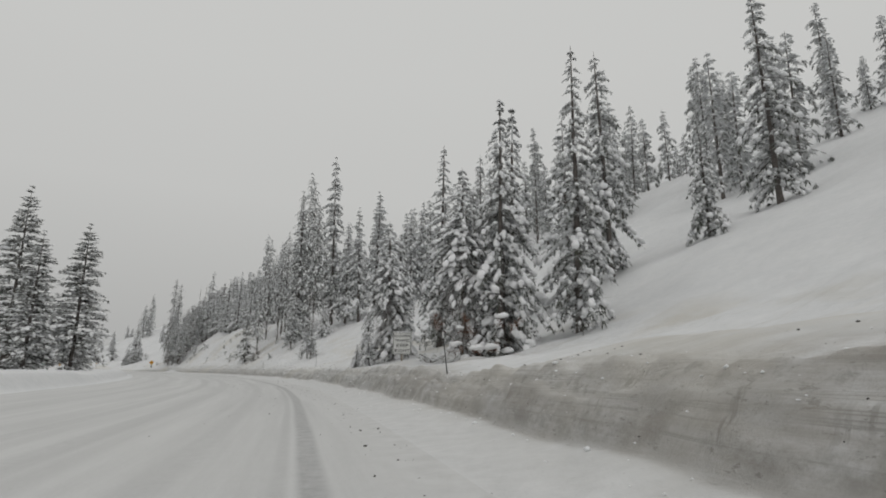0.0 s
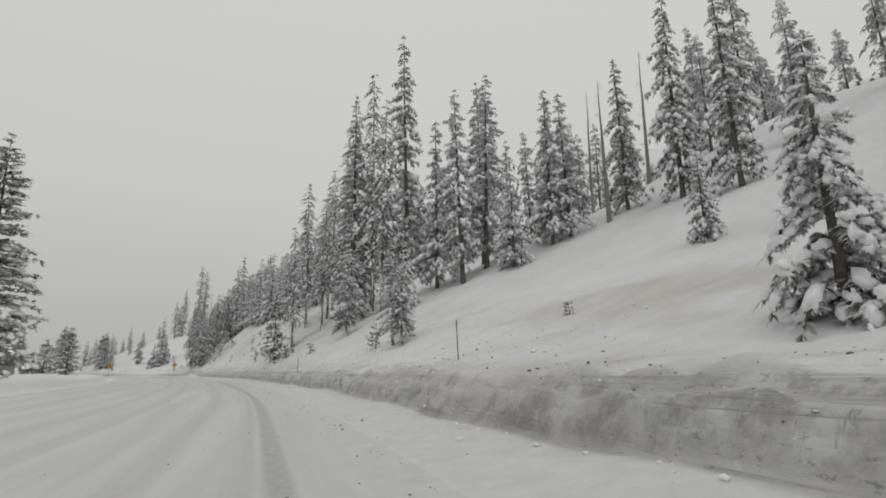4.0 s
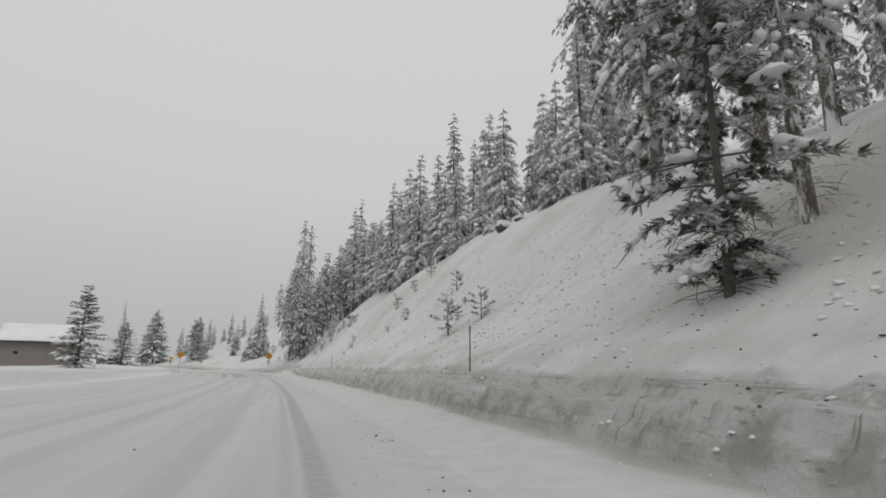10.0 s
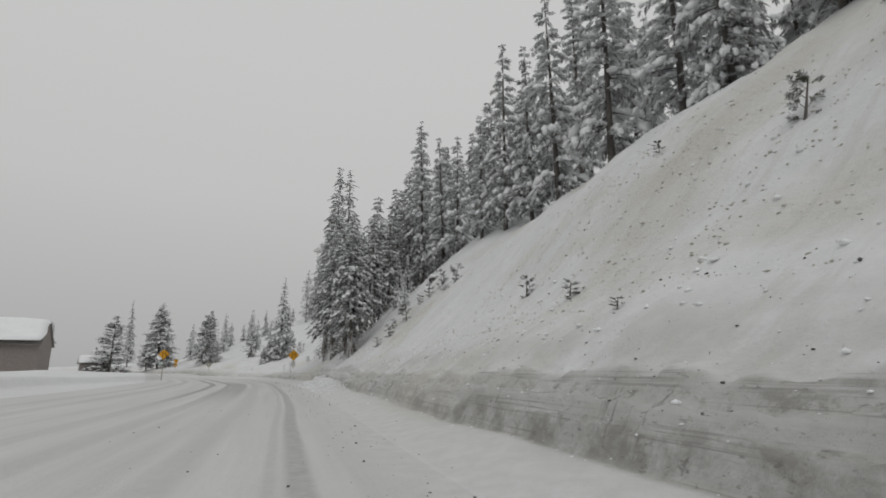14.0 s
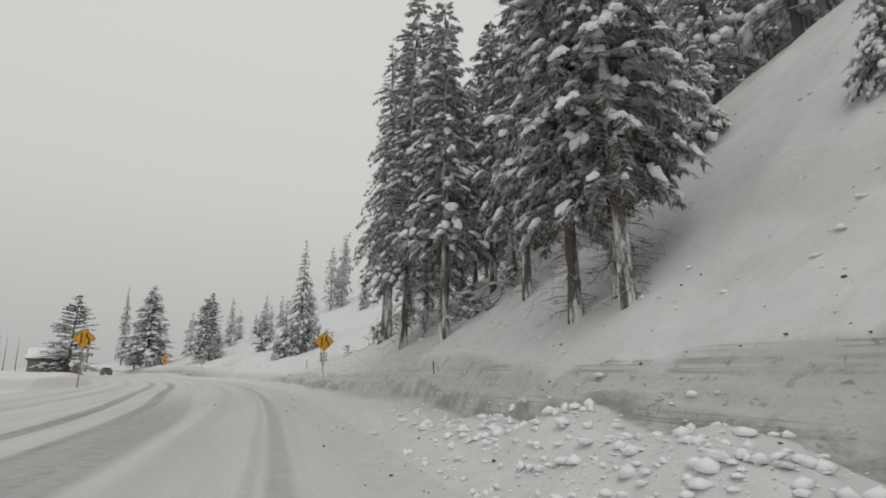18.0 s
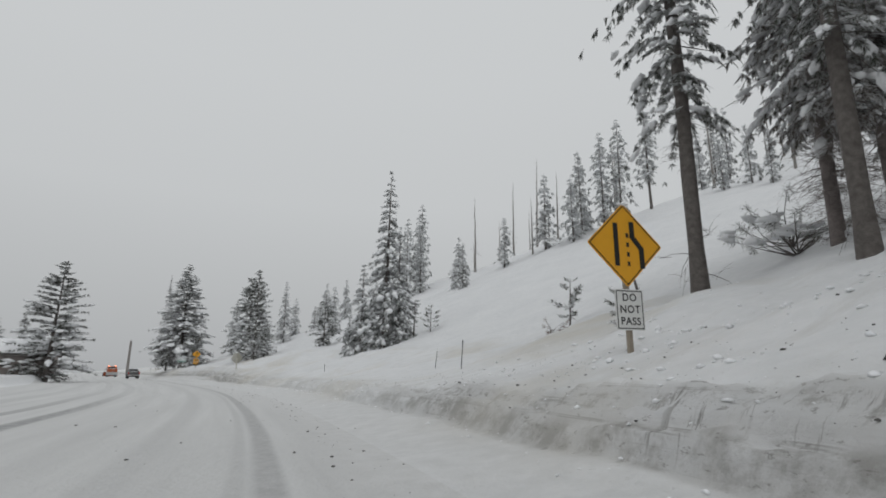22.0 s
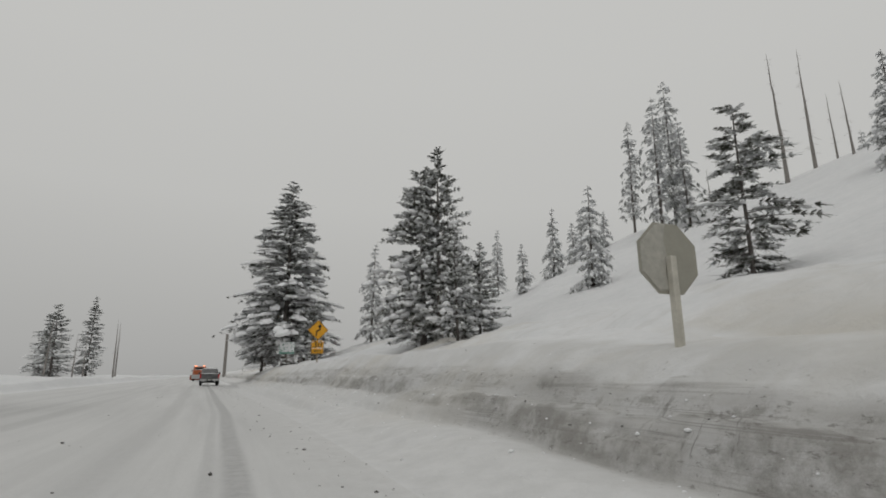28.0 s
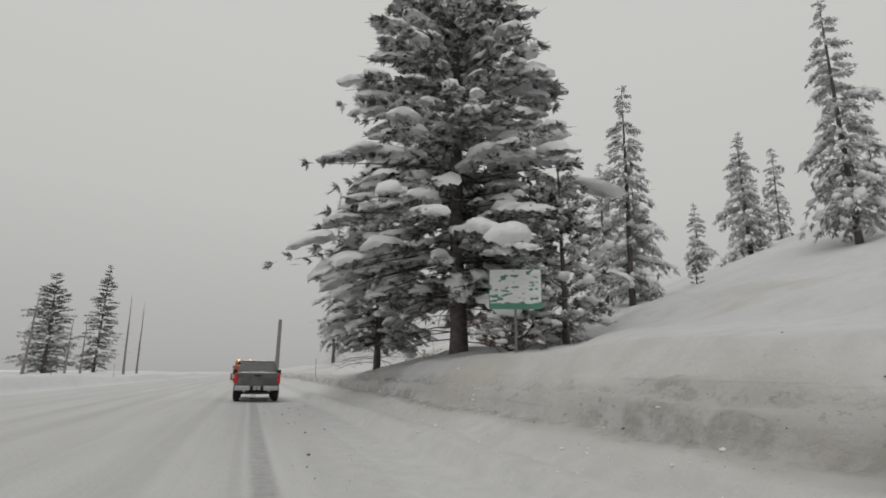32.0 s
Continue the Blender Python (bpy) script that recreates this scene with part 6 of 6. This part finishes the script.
    part("plate_bars", bm, SIGN_BLACK, ob)
    bm = bmesh.new(); box(bm, 0, -2.98, .47, .10, .26, .09, .012); tube(bm, (0, -3.08, .50), (0, -3.08, .60), .03, .03, 10)
    part("hitch", bm, TRIM, ob)
    bm = bmesh.new(); box(bm, 0, -1.2, .42, .9, 3.0, .12, .02); box(bm, 0, -1.75, .40, 1.5, .14, .14, .03)
    part("axle_frame", bm, TRIM, ob)
    bm = bmesh.new(); snow_sheet(bm, -.80, .80, -.60, .75, 1.895, .07, 3)
    part("roof_snow", bm, LOAD, ob)
    bm = bmesh.new(); snow_sheet(bm, -.90, .90, -2.75, -1.05, 1.325, .05, 5)
    part("bed_snow", bm, LOAD, ob)
    return ob


def plough_truck(s, n):
    ob = tagged(new("plough_truck"), "orange snow plough truck with lit amber beacons", "truck")
    x, y = road_xy(s, n)
    ob.matrix_basis = pose(float(x), float(y), float(height(s, n)), 0, 0, bearing(s))
    bm = bmesh.new(); profile(bm, [(-3.4, 1.0), (-3.5, 2.15), (-.5, 2.25), (-.4, 1.0)], 2.4, .06)
    part("hopper", bm, PAINT_ORANGE, ob)
    bm = bmesh.new(); profile(bm, [(-.3, .9), (-.3, 2.75), (-.1, 2.9), (1.0, 2.88), (1.5, 2.0), (2.7, 1.8), (2.8, .9)], 2.3, .08)
    cab = part("cab", bm, PAINT_ORANGE, ob)
    bm = bmesh.new(); box(bm, 0, -.31, 2.45, 1.5, .03, .5, .01)
    part("rear_window", bm, GLASS, cab)
    bm = bmesh.new(); box(bm, 0, -.4, .75, 1.0, 6.4, .3, .03)
    part("chassis", bm, TRIM, ob)
    for side in (-1, 1):
        bm = bmesh.new(); tube(bm, (side*.75, .1, 2.88), (side*.75, .1, 3.08), .13, .10, 14)
        part("beacon", bm, BEACON, ob, "glowing amber beacon")
        bm = bmesh.new(); box(bm, side*1.0, -3.52, 1.0, .22, .05, .16, .02)
        part("tail_light", bm, TAIL, ob)
        bm = bmesh.new(); box(bm, side*1.42, 1.3, 2.05, .12, .14, .5, .03); tube(bm, (side*1.15, 1.3, 2.1), (side*1.40, 1.3, 2.1), .025, .025, 8)
        part("mirror", bm, TRIM, ob)
        for yy in (-2.6, -1.5, 2.1):
            wheel(ob, side*1.0, yy, .50, .32)
    bm = bmesh.new()
    prev = None
    for i in range(9):
        a = radians(-55 + 110*i/8)
        c = [bm.verts.new((xx, 3.9 - .55*math.cos(a) + (.25 if xx > 0 else -.25), .70 + .62*math.sin(a))) for xx in (-1.75, 1.75)]
        if prev:
            bm.faces.new((prev[0], prev[1], c[1], c[0]))
        prev = c
    bmesh.ops.solidify(bm, geom=bm.faces[:], thickness=.05)
    part("plough_blade", bm, PAINT_ORANGE, ob)
    bm = bmesh.new(); box(bm, 0, 3.1, .7, .8, .9, .2, .03)
    part("blade_mount", bm, TRIM, ob)
    bm = bmesh.new(); profile(bm, [(-3.9, .5), (-3.9, 1.25), (-3.75, 1.3), (-3.55, .55)], 2.7, .03)
    part("spreader_flap", bm, CHROME, ob)
    bm = bmesh.new(); snow_sheet(bm, -1.0, 1.0, -3.4, -.6, 2.18, .10, 8)
    part("hopper_snow", bm, LOAD, ob)
    return ob


def saloon(s, n):
    ob = tagged(new("car"), "small dark car far down the snowy road", "car")
    x, y = road_xy(s, n)
    ob.matrix_basis = pose(float(x), float(y), float(height(s, n)), 0, 0, bearing(s))
    bm = bmesh.new(); profile(bm, [(-2.2, .35), (-2.25, .95), (-1.5, 1.02), (1.0, .98), (2.1, .80), (2.25, .40)], 1.76, .07)
    part("body", bm, PAINT_DARK, ob)
    bm = bmesh.new(); profile(bm, [(-1.75, .96), (-1.05, 1.42), (.25, 1.45), (1.15, .96)], 1.60, .06, lambda z: 1 - .25*max(0, z - .96))
    cab = part("cabin", bm, PAINT_DARK, ob)
    bm = bmesh.new()
    vs = [bm.verts.new(c) for c in ((-.66, -1.66, 1.05), (.66, -1.66, 1.05), (.58, -1.15, 1.385), (-.58, -1.15, 1.385))]
    bm.faces.new(vs[::-1])
    part("rear_window", bm, GLASS, cab)
    for side in (-1, 1):
        bm = bmesh.new(); box(bm, side*.70, -2.235, .80, .28, .05, .13, .02)
        part("tail_light", bm, TAIL, ob)
        for yy in (-1.35, 1.35):
            wheel(ob, side*.78, yy, .32, .2)
    bm = bmesh.new(); box(bm, 0, -2.26, .50, 1.6, .08, .2, .03)
    part("bumper", bm, TRIM, ob)
    bm = bmesh.new(); snow_sheet(bm, -.62, .62, -1.0, .2, 1.44, .05, 11)
    part("roof_snow", bm, LOAD, ob)
    return ob


pickup(350.0, .30)
plough_truck(402.0, -1.2)
saloon(424.0, -1.6)
